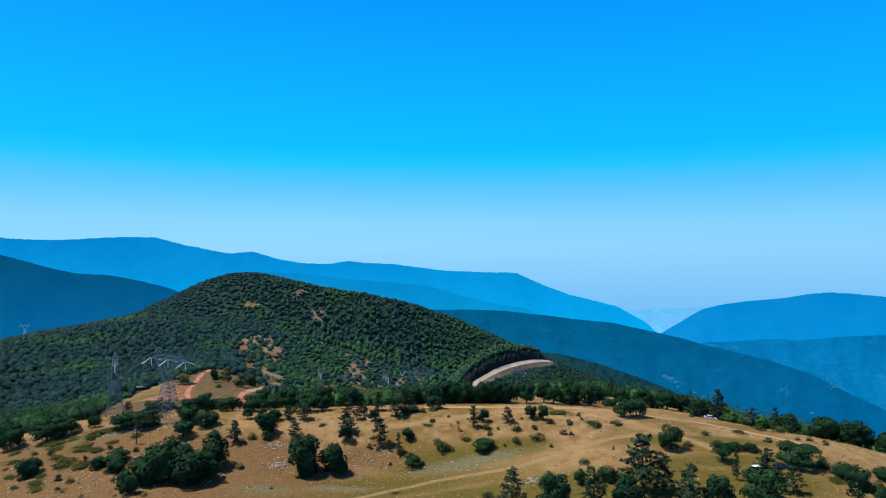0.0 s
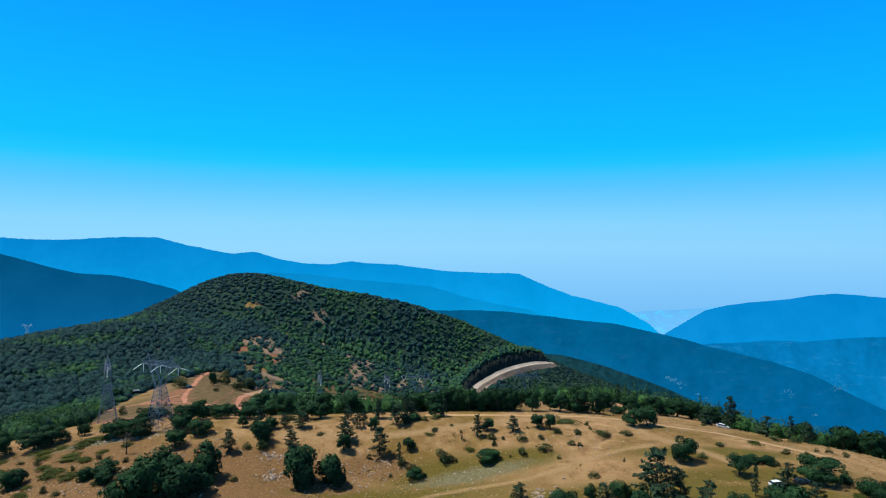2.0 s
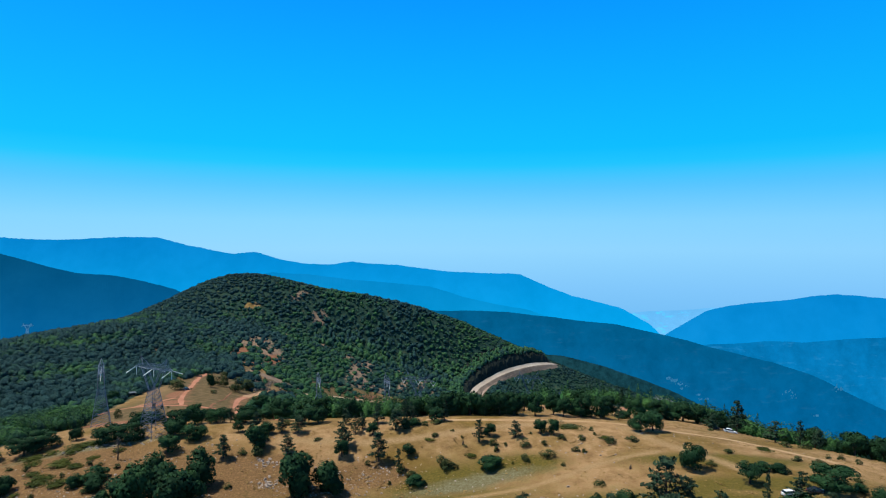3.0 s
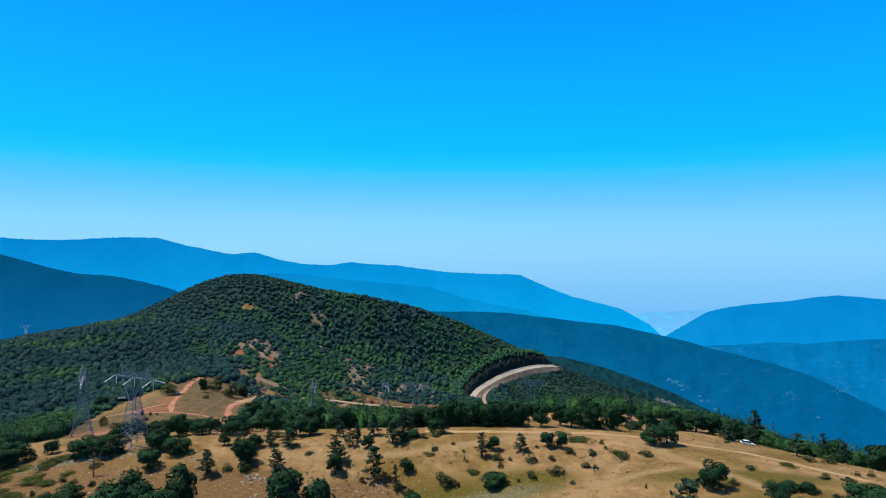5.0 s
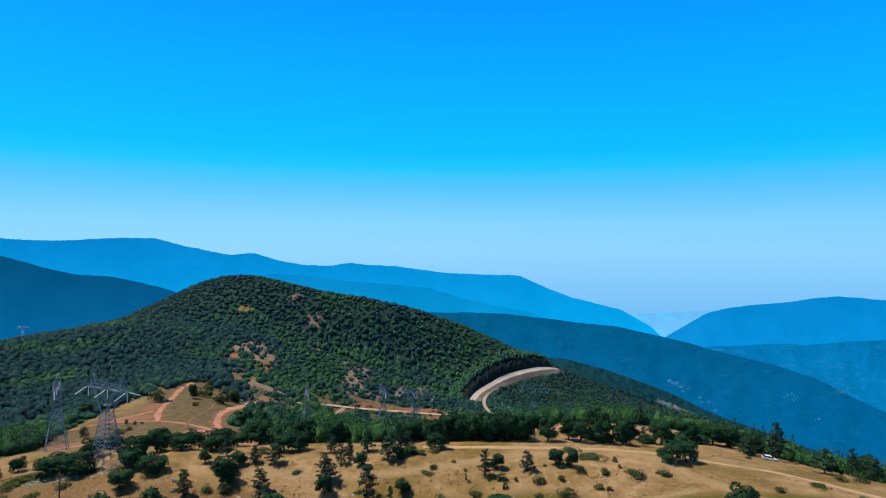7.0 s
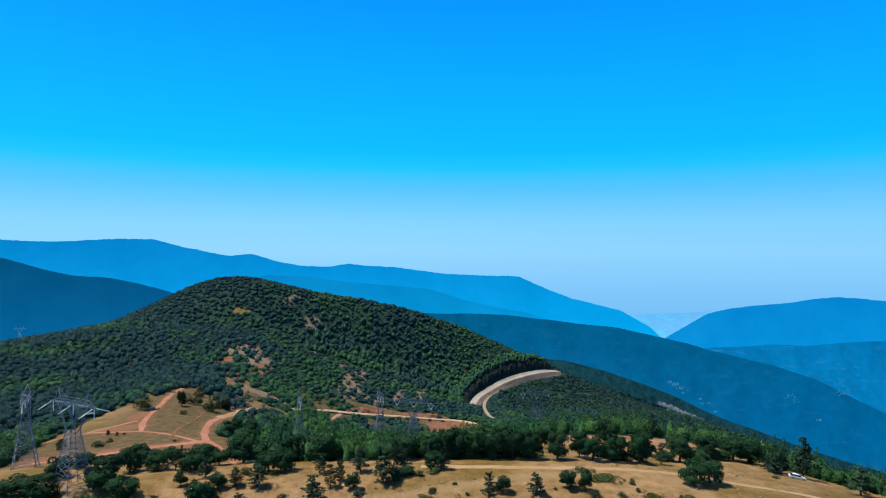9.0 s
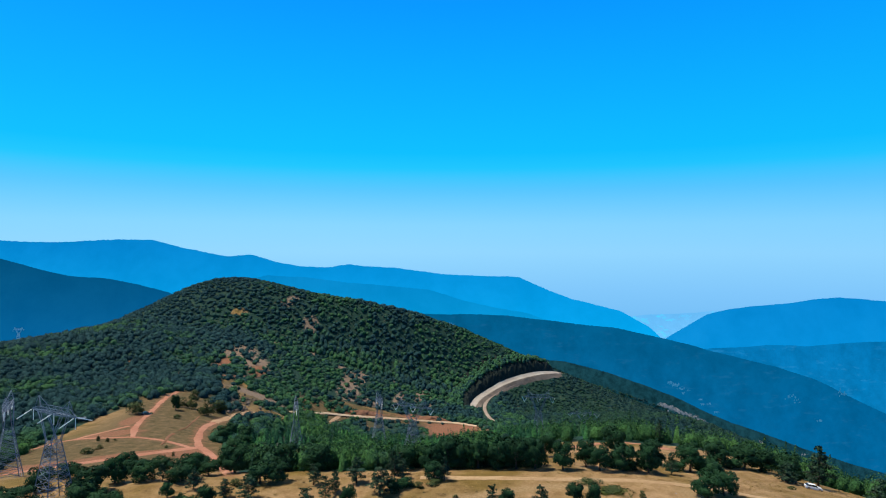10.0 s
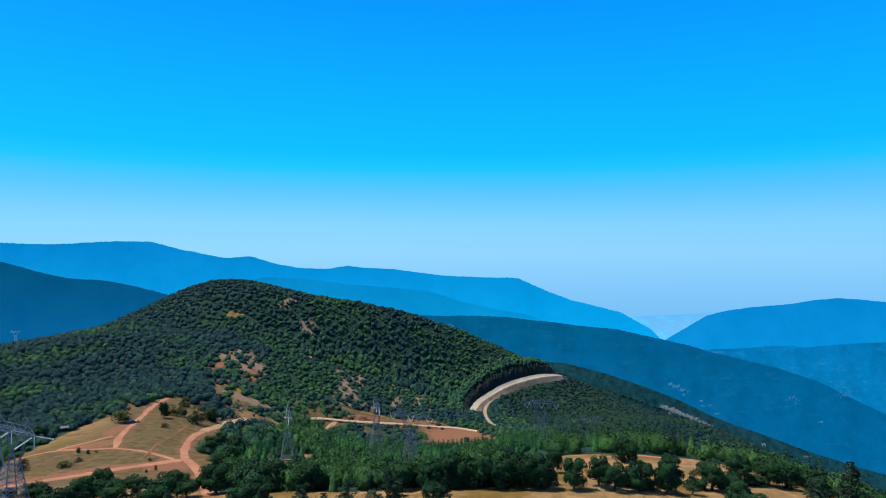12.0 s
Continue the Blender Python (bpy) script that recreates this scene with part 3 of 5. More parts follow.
def mountain(name, crest, dist, drop, material, label, seed=0, depth=0.22, ahead=33, scars=(), scar_material=None, crowns=0):
    """A range: its crest from bearing and rise (tangents seen from the start of the flight), its flank falling towards the viewer in spurs."""
    r = np.random.default_rng(seed)
    bx, bz = np.array(crest[0::2], float), np.array(crest[1::2], float)
    n, k = 620, 26
    u = np.linspace(bx[0], bx[-1], n)
    top = np.interp(u, bx, bz)
    for _ in range(7):
        top[1:-1] = (top[:-2] + 2 * top[1:-1] + top[2:]) / 4
    jag = sum(np.sin(u * f_ + r.uniform(0, 6.28)) / f_ for f_ in np.geomspace(30, 500, 14)) * 0.010
    spur = [(f_, r.uniform(0, 6.28)) for f_ in np.geomspace(9, 160, 16)]
    twig = r.normal(size=n) * 0.00025
    rows = []
    for j in range(k):
        v = j / (k - 1)
        gul = sum(np.sin(u * f_ + ph + 2.5 * v * (1 + i % 3)) / f_ ** 0.8 for i, (f_, ph) in enumerate(spur))
        d = dist * (1 - depth * v + 0.05 * gul * math.sin(math.pi * min(1, v * 1.2)) * 0.6)
        z = EYE + 0.5 + (top + jag * (1 - v) + twig * (j == 0)) * dist - drop * v ** 0.85 * (1 + 0.10 * gul * v)
        rows.append(np.stack([u * d, d + ahead, z], 1))
    co = np.concatenate(rows)
    i = (np.arange(k - 1)[:, None] * n + np.arange(n - 1)[None]).ravel()
    me = bpy.data.meshes.new(name)
    me.from_pydata(co.tolist(), [], np.stack([i, i + n, i + n + 1, i + 1], 1).tolist())
    me.polygons.foreach_set("use_smooth", np.ones(len(me.polygons), bool))
    me.materials.append(material)
    tagged(new(name, me), label, "mountain", kind="structure")
    if crowns:
        grid = np.stack(rows)
        at = grid[1:9].reshape(-1, 3)[r.integers(0, 8 * n, crowns)]
        at = at + r.normal(size=at.shape) * np.array([5, 5, 0])
        wide = r.uniform(6, 12, crowns)
        co, fa, per = cores(at - np.array([0, 0, 2.5]), wide * 0.6, wide, r, False, 1.0)
        me = bpy.data.meshes.new(name + "_woods")
        me.from_pydata(co.tolist(), [], fa.tolist())
        me.polygons.foreach_set("use_smooth", np.ones(len(me.polygons), bool))
        me.attributes.new("tone", "FLOAT", "POINT").data.foreach_set("value", np.repeat(r.uniform(size=crowns), per).astype(np.float32))
        # leaf colour with the distance haze already in it
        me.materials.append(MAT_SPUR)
        tagged(new(name + "_woods", me), "dark slate-green woods on the spur beyond the hill", "woodland", kind="stuff")
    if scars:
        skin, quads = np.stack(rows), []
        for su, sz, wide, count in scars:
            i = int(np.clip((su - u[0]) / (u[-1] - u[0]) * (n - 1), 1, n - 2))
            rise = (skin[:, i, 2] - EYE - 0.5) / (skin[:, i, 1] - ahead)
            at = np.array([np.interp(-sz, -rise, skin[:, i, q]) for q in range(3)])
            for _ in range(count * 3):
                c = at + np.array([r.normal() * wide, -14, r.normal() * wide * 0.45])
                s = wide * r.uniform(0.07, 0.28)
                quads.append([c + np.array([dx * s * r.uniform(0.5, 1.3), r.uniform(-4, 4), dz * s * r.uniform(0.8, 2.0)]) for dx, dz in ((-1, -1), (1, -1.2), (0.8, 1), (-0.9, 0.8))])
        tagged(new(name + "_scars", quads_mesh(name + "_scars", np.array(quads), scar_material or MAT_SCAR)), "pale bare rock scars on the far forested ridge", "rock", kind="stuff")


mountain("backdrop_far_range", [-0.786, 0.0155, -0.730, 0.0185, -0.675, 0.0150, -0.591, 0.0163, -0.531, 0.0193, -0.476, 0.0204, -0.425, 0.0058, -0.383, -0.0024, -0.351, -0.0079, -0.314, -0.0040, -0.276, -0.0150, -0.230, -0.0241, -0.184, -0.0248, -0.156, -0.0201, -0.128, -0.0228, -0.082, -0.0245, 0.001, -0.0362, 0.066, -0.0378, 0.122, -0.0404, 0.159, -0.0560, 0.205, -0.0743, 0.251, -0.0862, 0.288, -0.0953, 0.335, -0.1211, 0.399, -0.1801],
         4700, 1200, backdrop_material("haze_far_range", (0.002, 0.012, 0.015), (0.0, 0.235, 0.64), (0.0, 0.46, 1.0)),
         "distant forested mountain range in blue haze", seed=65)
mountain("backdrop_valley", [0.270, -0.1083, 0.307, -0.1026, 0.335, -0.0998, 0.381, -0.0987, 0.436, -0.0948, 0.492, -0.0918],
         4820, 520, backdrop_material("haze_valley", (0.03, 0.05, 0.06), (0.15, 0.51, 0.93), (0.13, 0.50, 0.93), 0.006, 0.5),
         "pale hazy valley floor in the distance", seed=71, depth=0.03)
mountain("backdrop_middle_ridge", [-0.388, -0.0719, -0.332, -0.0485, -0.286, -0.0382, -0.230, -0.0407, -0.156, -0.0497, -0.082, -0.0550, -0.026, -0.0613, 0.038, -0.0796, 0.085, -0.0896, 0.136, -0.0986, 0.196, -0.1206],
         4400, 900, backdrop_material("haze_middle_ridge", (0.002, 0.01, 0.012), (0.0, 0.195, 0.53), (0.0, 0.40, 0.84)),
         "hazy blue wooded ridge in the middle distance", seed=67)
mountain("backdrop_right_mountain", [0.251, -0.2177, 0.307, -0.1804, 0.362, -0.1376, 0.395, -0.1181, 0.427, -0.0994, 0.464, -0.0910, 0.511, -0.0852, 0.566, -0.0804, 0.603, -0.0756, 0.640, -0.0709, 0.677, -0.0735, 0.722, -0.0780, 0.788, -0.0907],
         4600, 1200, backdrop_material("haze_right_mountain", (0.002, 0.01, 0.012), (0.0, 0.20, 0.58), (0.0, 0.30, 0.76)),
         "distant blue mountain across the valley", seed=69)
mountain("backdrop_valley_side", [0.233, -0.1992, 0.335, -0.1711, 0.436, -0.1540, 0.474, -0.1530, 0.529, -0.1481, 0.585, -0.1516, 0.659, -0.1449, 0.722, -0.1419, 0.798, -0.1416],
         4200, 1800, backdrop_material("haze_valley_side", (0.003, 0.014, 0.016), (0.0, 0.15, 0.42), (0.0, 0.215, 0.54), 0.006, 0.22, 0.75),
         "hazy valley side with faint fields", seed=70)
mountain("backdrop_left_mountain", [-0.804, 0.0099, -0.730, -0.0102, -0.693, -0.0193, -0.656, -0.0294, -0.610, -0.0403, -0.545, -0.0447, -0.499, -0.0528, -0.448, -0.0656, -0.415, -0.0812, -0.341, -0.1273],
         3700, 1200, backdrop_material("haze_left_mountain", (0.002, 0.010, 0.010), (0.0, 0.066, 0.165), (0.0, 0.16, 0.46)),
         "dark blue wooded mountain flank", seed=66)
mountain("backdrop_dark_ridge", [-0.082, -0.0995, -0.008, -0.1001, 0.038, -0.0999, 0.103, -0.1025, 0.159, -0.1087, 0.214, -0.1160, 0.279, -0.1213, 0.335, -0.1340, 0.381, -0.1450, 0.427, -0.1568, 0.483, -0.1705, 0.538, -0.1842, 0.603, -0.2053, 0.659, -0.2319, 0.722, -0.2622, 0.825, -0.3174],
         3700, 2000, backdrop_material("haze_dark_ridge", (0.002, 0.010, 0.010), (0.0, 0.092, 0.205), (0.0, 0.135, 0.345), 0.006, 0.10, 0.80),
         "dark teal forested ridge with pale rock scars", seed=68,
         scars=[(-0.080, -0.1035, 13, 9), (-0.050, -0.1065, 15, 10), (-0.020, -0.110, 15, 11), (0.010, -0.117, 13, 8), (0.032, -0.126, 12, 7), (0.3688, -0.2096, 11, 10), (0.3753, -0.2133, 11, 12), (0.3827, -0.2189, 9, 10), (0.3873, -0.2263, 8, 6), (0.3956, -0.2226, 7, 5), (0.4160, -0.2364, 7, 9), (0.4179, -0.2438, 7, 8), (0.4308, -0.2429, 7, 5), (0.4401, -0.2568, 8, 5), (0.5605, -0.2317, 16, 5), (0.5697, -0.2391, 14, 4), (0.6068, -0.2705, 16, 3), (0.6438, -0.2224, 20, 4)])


# ---- plants ----
def leaf_material(name, dark, mid_, light, scale=0.5):
    m, nt, bs = nodes_of(name)
    co = nt.nodes.new("ShaderNodeNewGeometry")
    patch = noise_tex(nt, scale, 4, 0.6, co.outputs["Position"])
    rnd = co.outputs["Random Per Island"]
    c = ramp(nt, patch, [(0.32, dark), (0.5, mid_), (0.70, light)])
    c = mix(nt, 0.15, c, ramp(nt, rnd, [(0.0, dark), (1.0, light)]))
    info = nt.nodes.new("ShaderNodeObjectInfo").outputs["Random"]
    c = mix(nt, 0.30, c, ramp(nt, info, [(0.0, dark), (0.5, mid_), (1.0, light)]))
    nt.links.new(c, bs.inputs["Base Color"])
    bs.inputs["Roughness"].default_value = 0.75
    bs.inputs["Specular IOR Level"].default_value = 0.05
    return m


MAT_OAK = leaf_material("oak_leaves", (0.006, 0.020, 0.012), (0.012, 0.042, 0.020), (0.026, 0.076, 0.028))
MAT_PINE = leaf_material("pine_needles", (0.008, 0.021, 0.015), (0.021, 0.048, 0.030), (0.054, 0.098, 0.054))
MAT_SHRUB = leaf_material("shrub_leaves", (0.016, 0.027, 0.012), (0.036, 0.056, 0.022), (0.072, 0.095, 0.036))
MAT_MAT = leaf_material("juniper_green", (0.018, 0.028, 0.006), (0.036, 0.050, 0.010), (0.062, 0.078, 0.018))


def canopy_material(name, one, other, zone=0.010, share=0.5):
    """Crowns of a wood: each has its own tone; two foliage colours (dark, light) take turns over the land in broad
    drifts, the second gaining eastwards.
    """
    m, nt, bs = nodes_of(name)
    pos = nt.nodes.new("ShaderNodeNewGeometry").outputs["Position"]
    at = nt.nodes.new("ShaderNodeAttribute")
    at.attribute_name = "tone"
    drift = noise_tex(nt, zone, 5, 0.62, pos)
    clump = noise_tex(nt, 0.9, 5, 0.75, pos)
    tone = at.outputs["Fac"]
    a, b = ramp(nt, tone, [(0.0, one[0]), (1.0, one[1])]), ramp(nt, tone, [(0.0, other[0]), (1.0, other[1])])
    east = nt.nodes.new("ShaderNodeSeparateXYZ")
    nt.links.new(pos, east.inputs[0])
    way = nt.nodes.new("ShaderNodeMapRange")
    way.inputs["From Min"].default_value, way.inputs["From Max"].default_value = -400, 100
    way.inputs["To Min"].default_value, way.inputs["To Max"].default_value = -0.09, 0.05
    nt.links.new(east.outputs["X"], way.inputs["Value"])
    f0 = nt.nodes.new("ShaderNodeMath")
    nt.links.new(drift, f0.inputs[0])
    nt.links.new(way.outputs[0], f0.inputs[1])
    f = nt.nodes.new("ShaderNodeMath")
    f.operation = "MULTIPLY_ADD"
    nt.links.new(tone, f.inputs[0])
    f.inputs[1].default_value = 0.14
    nt.links.new(f0.outputs[0], f.inputs[2])
    c = mix(nt, ramp(nt, f.outputs[0], [(share + 0.02, (0, 0, 0)), (share + 0.14, (1, 1, 1))]), a, b)
    c = mix(nt, 1.0, c, ramp(nt, clump, [(0.36, (0.56, 0.56, 0.56)), (0.50, (0.90, 0.90, 0.90)), (0.66, (1.22, 1.22, 1.22))]), "MULTIPLY")
    nt.links.new(c, bs.inputs["Base Color"])
    bs.inputs["Roughness"].default_value = 0.8
    bs.inputs["Specular IOR Level"].default_value = 0.05
    bump(nt, bs, clump, 0.9, 1.2)
    return m


# Hill scrub green, with blue added to the colour for the air's haze.
MAT_HILL = canopy_material("hazed_scrub_leaves", ((0.013, 0.045, 0.054), (0.024, 0.069, 0.073)), ((0.021, 0.073, 0.046), (0.044, 0.122, 0.050)))
# Spur leaves darkened and blued to hold the haze before that slope.
MAT_SPUR = canopy_material("hazed_spur_leaves", ((0.009, 0.033, 0.038), (0.018, 0.052, 0.054)), ((0.012, 0.040, 0.032), (0.025, 0.066, 0.038)), 0.012, 0.55)
MAT_WOOD = canopy_material("wood_leaves", ((0.015, 0.048, 0.037), (0.036, 0.097, 0.061)), ((0.022, 0.077, 0.033), (0.062, 0.165, 0.048)), 0.05, 0.46)
MAT_YOUNG = canopy_material("plantation_needles", ((0.014, 0.064, 0.040), (0.030, 0.115, 0.058)), ((0.024, 0.105, 0.042), (0.054, 0.185, 0.058)), 0.05)


def bark_material():
    m, nt, bs = nodes_of("bark")
    co = nt.nodes.new("ShaderNodeTexCoord").outputs["Object"]
    n = noise_tex(nt, 3.0, 6, 0.7, co)
    nt.links.new(ramp(nt, n, [(0.3, (0.025, 0.018, 0.012)), (0.6, (0.075, 0.055, 0.040)), (0.8, (0.13, 0.105, 0.08))]), bs.inputs["Base Color"])
    bs.inputs["Roughness"].default_value = 0.9
    bump(nt, bs, n, 0.7, 0.05)
    return m


MAT_BARK = bark_material()


def tufts(centre, normal, size, r, aspect=0.7, three=False):
    """Leafy tufts: ragged quads facing about along their normals."""
    n = len(centre)
    nn = normal / (np.linalg.norm(normal, axis=1, keepdims=True) + 1e-9)
    a = np.cross(nn, r.normal(size=(n, 3)))
    a /= np.linalg.norm(a, axis=1, keepdims=True) + 1e-9
    b = np.cross(nn, a)
    s = np.asarray(size, float).reshape(-1, 1)
    q = []
    for u, v in ((-1, -0.8), (1, -0.6), (0.1, 1.1)) if three else ((-1, -aspect), (1, -aspect), (1, aspect), (-1, aspect)):
        k = r.uniform(0.55, 1.25, (n, 1))
        q.append(centre + s * k * (u * a + v * b) + nn * s * r.uniform(-0.35, 0.35, (n, 1)))
    return np.stack(q, 1)


def on_lobe(r, n, low=-0.5):
    d = r.normal(size=(n * 2, 3))
    d /= np.linalg.norm(d, axis=1, keepdims=True)
    d = d[d[:, 2] > low]
    while len(d) < n:
        d = np.concatenate([d, d])
    return d[:n]


def tube(path, radii, sides=7):
    """A tapered limb along a path."""
    bm = bmesh.new()
    rings = []
    for i, (p, rad) in enumerate(zip(path, radii)):
        p = Vector(p)
        ahead = (Vector(path[min(i + 1, len(path) - 1)]) - Vector(path[max(i - 1, 0)])).normalized()
        turn = ahead.to_track_quat("Z", "Y")
        rings.append([bm.verts.new(p + turn @ Vector((math.cos(a) * rad, math.sin(a) * rad, 0))) for a in (2 * math.pi * k / sides for k in range(sides))])
    for ra, rb in zip(rings, rings[1:]):
        for k in range(sides):
            bm.faces.new((ra[k], ra[(k + 1) % sides], rb[(k + 1) % sides], rb[k]))
    bm.faces.new(rings[-1])
    return bm


def join_bm(parts):
    out = bmesh.new()
    for bm in parts:
        me = bpy.data.meshes.new("t")
        bm.to_mesh(me)
        out.from_mesh(me)
        bpy.data.meshes.remove(me)
        bm.free()
    return out


def mesh_of(name, bm, material, smooth=False):
    me = bpy.data.meshes.new(name)
    bm.to_mesh(me)
    bm.free()
    me.materials.append(material)
    if smooth:
        me.polygons.foreach_set("use_smooth", np.ones(len(me.polygons), bool))
    return me


def part(name, bm, material, parent, label="", smooth=False):
    ob = new(name, mesh_of(name, bm, material, smooth))
    ob.parent = parent
    return tagged(ob, label)


def soft_shade(me, normals):
    """Leaves shade by the clump they sit on."""
    normals = normals / np.linalg.norm(normals, axis=1, keepdims=True)
    me.polygons.foreach_set("use_smooth", np.ones(len(me.polygons), bool))
    me.attributes.new("custom_normal", "FLOAT_VECTOR", "POINT").data.foreach_set("vector", np.repeat(normals, 3, 0).astype(np.float32).ravel())
    return me


def oak_meshes(seed, globe=False):
    """An oak, one metre high and one wide: a short forked trunk and a lobed, uneven crown, spreading or a low globe."""
    r = np.random.default_rng(seed)
    lean = r.uniform(-0.05, 0.05, 2)
    limbs = [tube([(0, 0, -0.06), (lean[0] * 0.4, lean[1] * 0.4, 0.12), (lean[0], lean[1], 0.34), (lean[0] * 1.3, lean[1], 0.62)], [0.050, 0.036, 0.028, 0.010])]
    out, soft, cen = [], [], []
    low, mid_z = (0.14, 0.46) if globe else (0.30, 0.58)
    for k in range(19 if globe else 15):
        a, z = 2 * math.pi * (k * 0.618 + r.uniform(0, 0.12)), r.uniform(low, 0.82)
        if globe:
            reach = 0.36 * math.sqrt(max(0.05, 1 - ((z - 0.40) / 0.48) ** 2)) * r.uniform(0.7, 1.0)
        else:
            reach = (0.34 if z < 0.62 else 0.20) * r.uniform(0.55, 1.05)
        c = np.array([math.cos(a) * reach, math.sin(a) * reach, z])
        cen.append((c, r.uniform(0.12, 0.18) if globe else r.uniform(0.13, 0.21)))
        if k < 6:
            limbs.append(tube([(lean[0] * 0.8, lean[1] * 0.8, 0.26 + 0.02 * k), tuple(c * 0.55 + np.array([0, 0, 0.10])), tuple(c)], [0.022, 0.014, 0.005], 5))
    cen.append((np.array([0.02, 0.0, mid_z]), 0.30 if globe else 0.26))
    for c, rad in cen:
        n = 2 * (int(1500 * rad * rad * 1.6) + 22)
        d = on_lobe(r, n, -0.75)
        p = c + d * rad * r.uniform(0.72, 1.08, (n, 1)) * np.array([1.05, 1.05, 0.85])
        nrm = d + r.normal(size=(n, 3)) * 0.40 + (p - np.array([0, 0, 0.45])) * 1.2
        out.append(tufts(p, nrm, r.uniform(0.018, 0.038, n), r, three=True))
        soft.append(d * 0.75 + (p - np.array([0, 0, 0.42])) * 1.3 + r.normal(size=(n, 3)) * 0.16)
    crown = soft_shade(quads_mesh("crown", np.concatenate(out), MAT_OAK), np.concatenate(soft))
    return mesh_of("trunk", join_bm(limbs), MAT_BARK, True), crown


def pine_meshes(seed, full=1.0):
    """A mountain pine, one metre high and one wide: a straight trunk with uneven tiers of spreading boughs and gaps between."""
    r = np.random.default_rng(seed)
    bend = r.uniform(-0.06, 0.06, 2)

    def axis(z):
        return np.array([bend[0] * math.sin(z * 3), bend[1] * math.sin(z * 2.4), z])
    limbs = [tube([tuple(axis(z)) for z in (-0.05, 0.15, 0.4, 0.7, 0.97)], [0.042, 0.032, 0.026, 0.016, 0.004])]
    out = []
    tiers = 10
    for k in range(tiers):
        z = 0.20 + 0.74 * k / (tiers - 1)
        span = 0.5 * (1.05 - 0.80 * ((z - 0.2) / 0.8) ** 1.25) * (0.75 if k == 0 else 1)
        for j in range(5 if k < 7 else 4):
            if r.uniform() < 0.22:
                continue
            a = 2 * math.pi * (j / 5 + k * 0.37 + r.uniform(-0.06, 0.06))
            reach = span * r.uniform(0.6, 1.08)
            base, tip = axis(z), axis(z) + np.array([math.cos(a) * reach, math.sin(a) * reach, r.uniform(-0.02, 0.06)])
            if k < 7:
                limbs.append(tube([tuple(base), tuple((base + tip) / 2 + np.array([0, 0, 0.015])), tuple(tip)], [0.010, 0.007, 0.003], 4))
            n = 2 * int((14 + 62 * reach) * full)
            t = r.uniform(0.22, 1.08, (n, 1)) ** 0.8
            wide = 0.080 * (0.5 + reach) * np.sqrt(np.clip(1.15 - t, 0.05, 1))
            p = base + (tip - base) * t + r.normal(size=(n, 3)) * np.concatenate([wide, wide, wide * 0.34], 1)
            nrm = np.array([math.cos(a) * 0.5, math.sin(a) * 0.5, 0.9]) + r.normal(size=(n, 3)) * 0.5
            out.append(tufts(p, nrm, r.uniform(0.018, 0.038, n), r, three=True))
    p = axis(0.93) + r.normal(size=(26, 3)) * np.array([0.04, 0.04, 0.045])
    out.append(tufts(p, r.normal(size=(26, 3)) + np.array([0, 0, 0.6]), r.uniform(0.02, 0.04, 26), r, three=True))
    return mesh_of("trunk", join_bm(limbs), MAT_BARK, True), quads_mesh("crown", np.concatenate(out), MAT_PINE)


def bush_mesh(seed, material, lobes=9, count=900):
    """A bush one metre high and wide, leafy to the ground."""
    r = np.random.default_rng(seed)
    out, soft = [], []
    for k in range(lobes):
        a, reach = r.uniform(0, 6.28), r.uniform(0.0, 0.33)
        c = np.array([math.cos(a) * reach, math.sin(a) * reach, r.uniform(0.12, 0.30 + 0.48 * (1 - reach / 0.33) ** 0.7)])
        rad = r.uniform(0.15, 0.27)
        n = 2 * count // lobes
        d = on_lobe(r, n, -0.6)
        p = c + d * rad * r.uniform(0.75, 1.08, (n, 1))
        p[:, 2] = np.abs(p[:, 2])
        out.append(tufts(p, d + r.normal(size=(n, 3)) * 0.4 + np.array([0, 0, 0.2]), r.uniform(0.022, 0.046, n), r, three=True))
        soft.append(d * 0.7 + (p - np.array([0, 0, 0.3])) * 1.2 + r.normal(size=(n, 3)) * 0.16)
    return soft_shade(quads_mesh("bush", np.concatenate(out), material), np.concatenate(soft))


OAK_KINDS = [oak_meshes(100 + k) for k in range(6)]
GLOBE_KINDS = [oak_meshes(150 + k, True) for k in range(6)]
PINE_KINDS = [pine_meshes(200 + k, 0.82) for k in range(6)]
BUSH_KINDS = [bush_mesh(300 + k, MAT_OAK, 12, 1300) for k in range(4)]
SHRUB_KINDS = [bush_mesh(320 + k, MAT_SHRUB, 7, 420) for k in range(5)]
MAT_KINDS = [bush_mesh(340 + k, MAT_MAT, 11, 480) for k in range(4)]


SPREADS = {}


def spread(me):
    """Width and height of a crown's bulk."""
    if me.name in SPREADS:
        return SPREADS[me.name]
    co = np.zeros(len(me.vertices) * 3)
    me.vertices.foreach_get("co", co)
    co = co.reshape(-1, 3)
    SPREADS[me.name] = float(np.mean(np.percentile(co[:, :2], 99.6, 0) - np.percentile(co[:, :2], 0.4, 0))), float(co[:, 2].max()) * 1.02
    return SPREADS[me.name]


def stand(ob, me, x, y, h, w, r, sink=0.0):
    wide, tall = spread(me)
    ob.location = (x, y, float(height(x, y)) - sink)
    ob.rotation_euler = (0, 0, r.uniform(0, 6.28))
    ob.scale = (w / wide, w / wide * r.uniform(0.9, 1.1), (h + sink) / tall)


def trees(name, kinds, places, label, category, group, seed):
    r = np.random.default_rng(seed)
    for x, y, h, w in places:
        root = new(name)
        root.empty_display_size = 0.5
        pair = kinds[int(r.integers(len(kinds)))]
        stand(root, pair[1], x, y, h, w, r, 0.1)
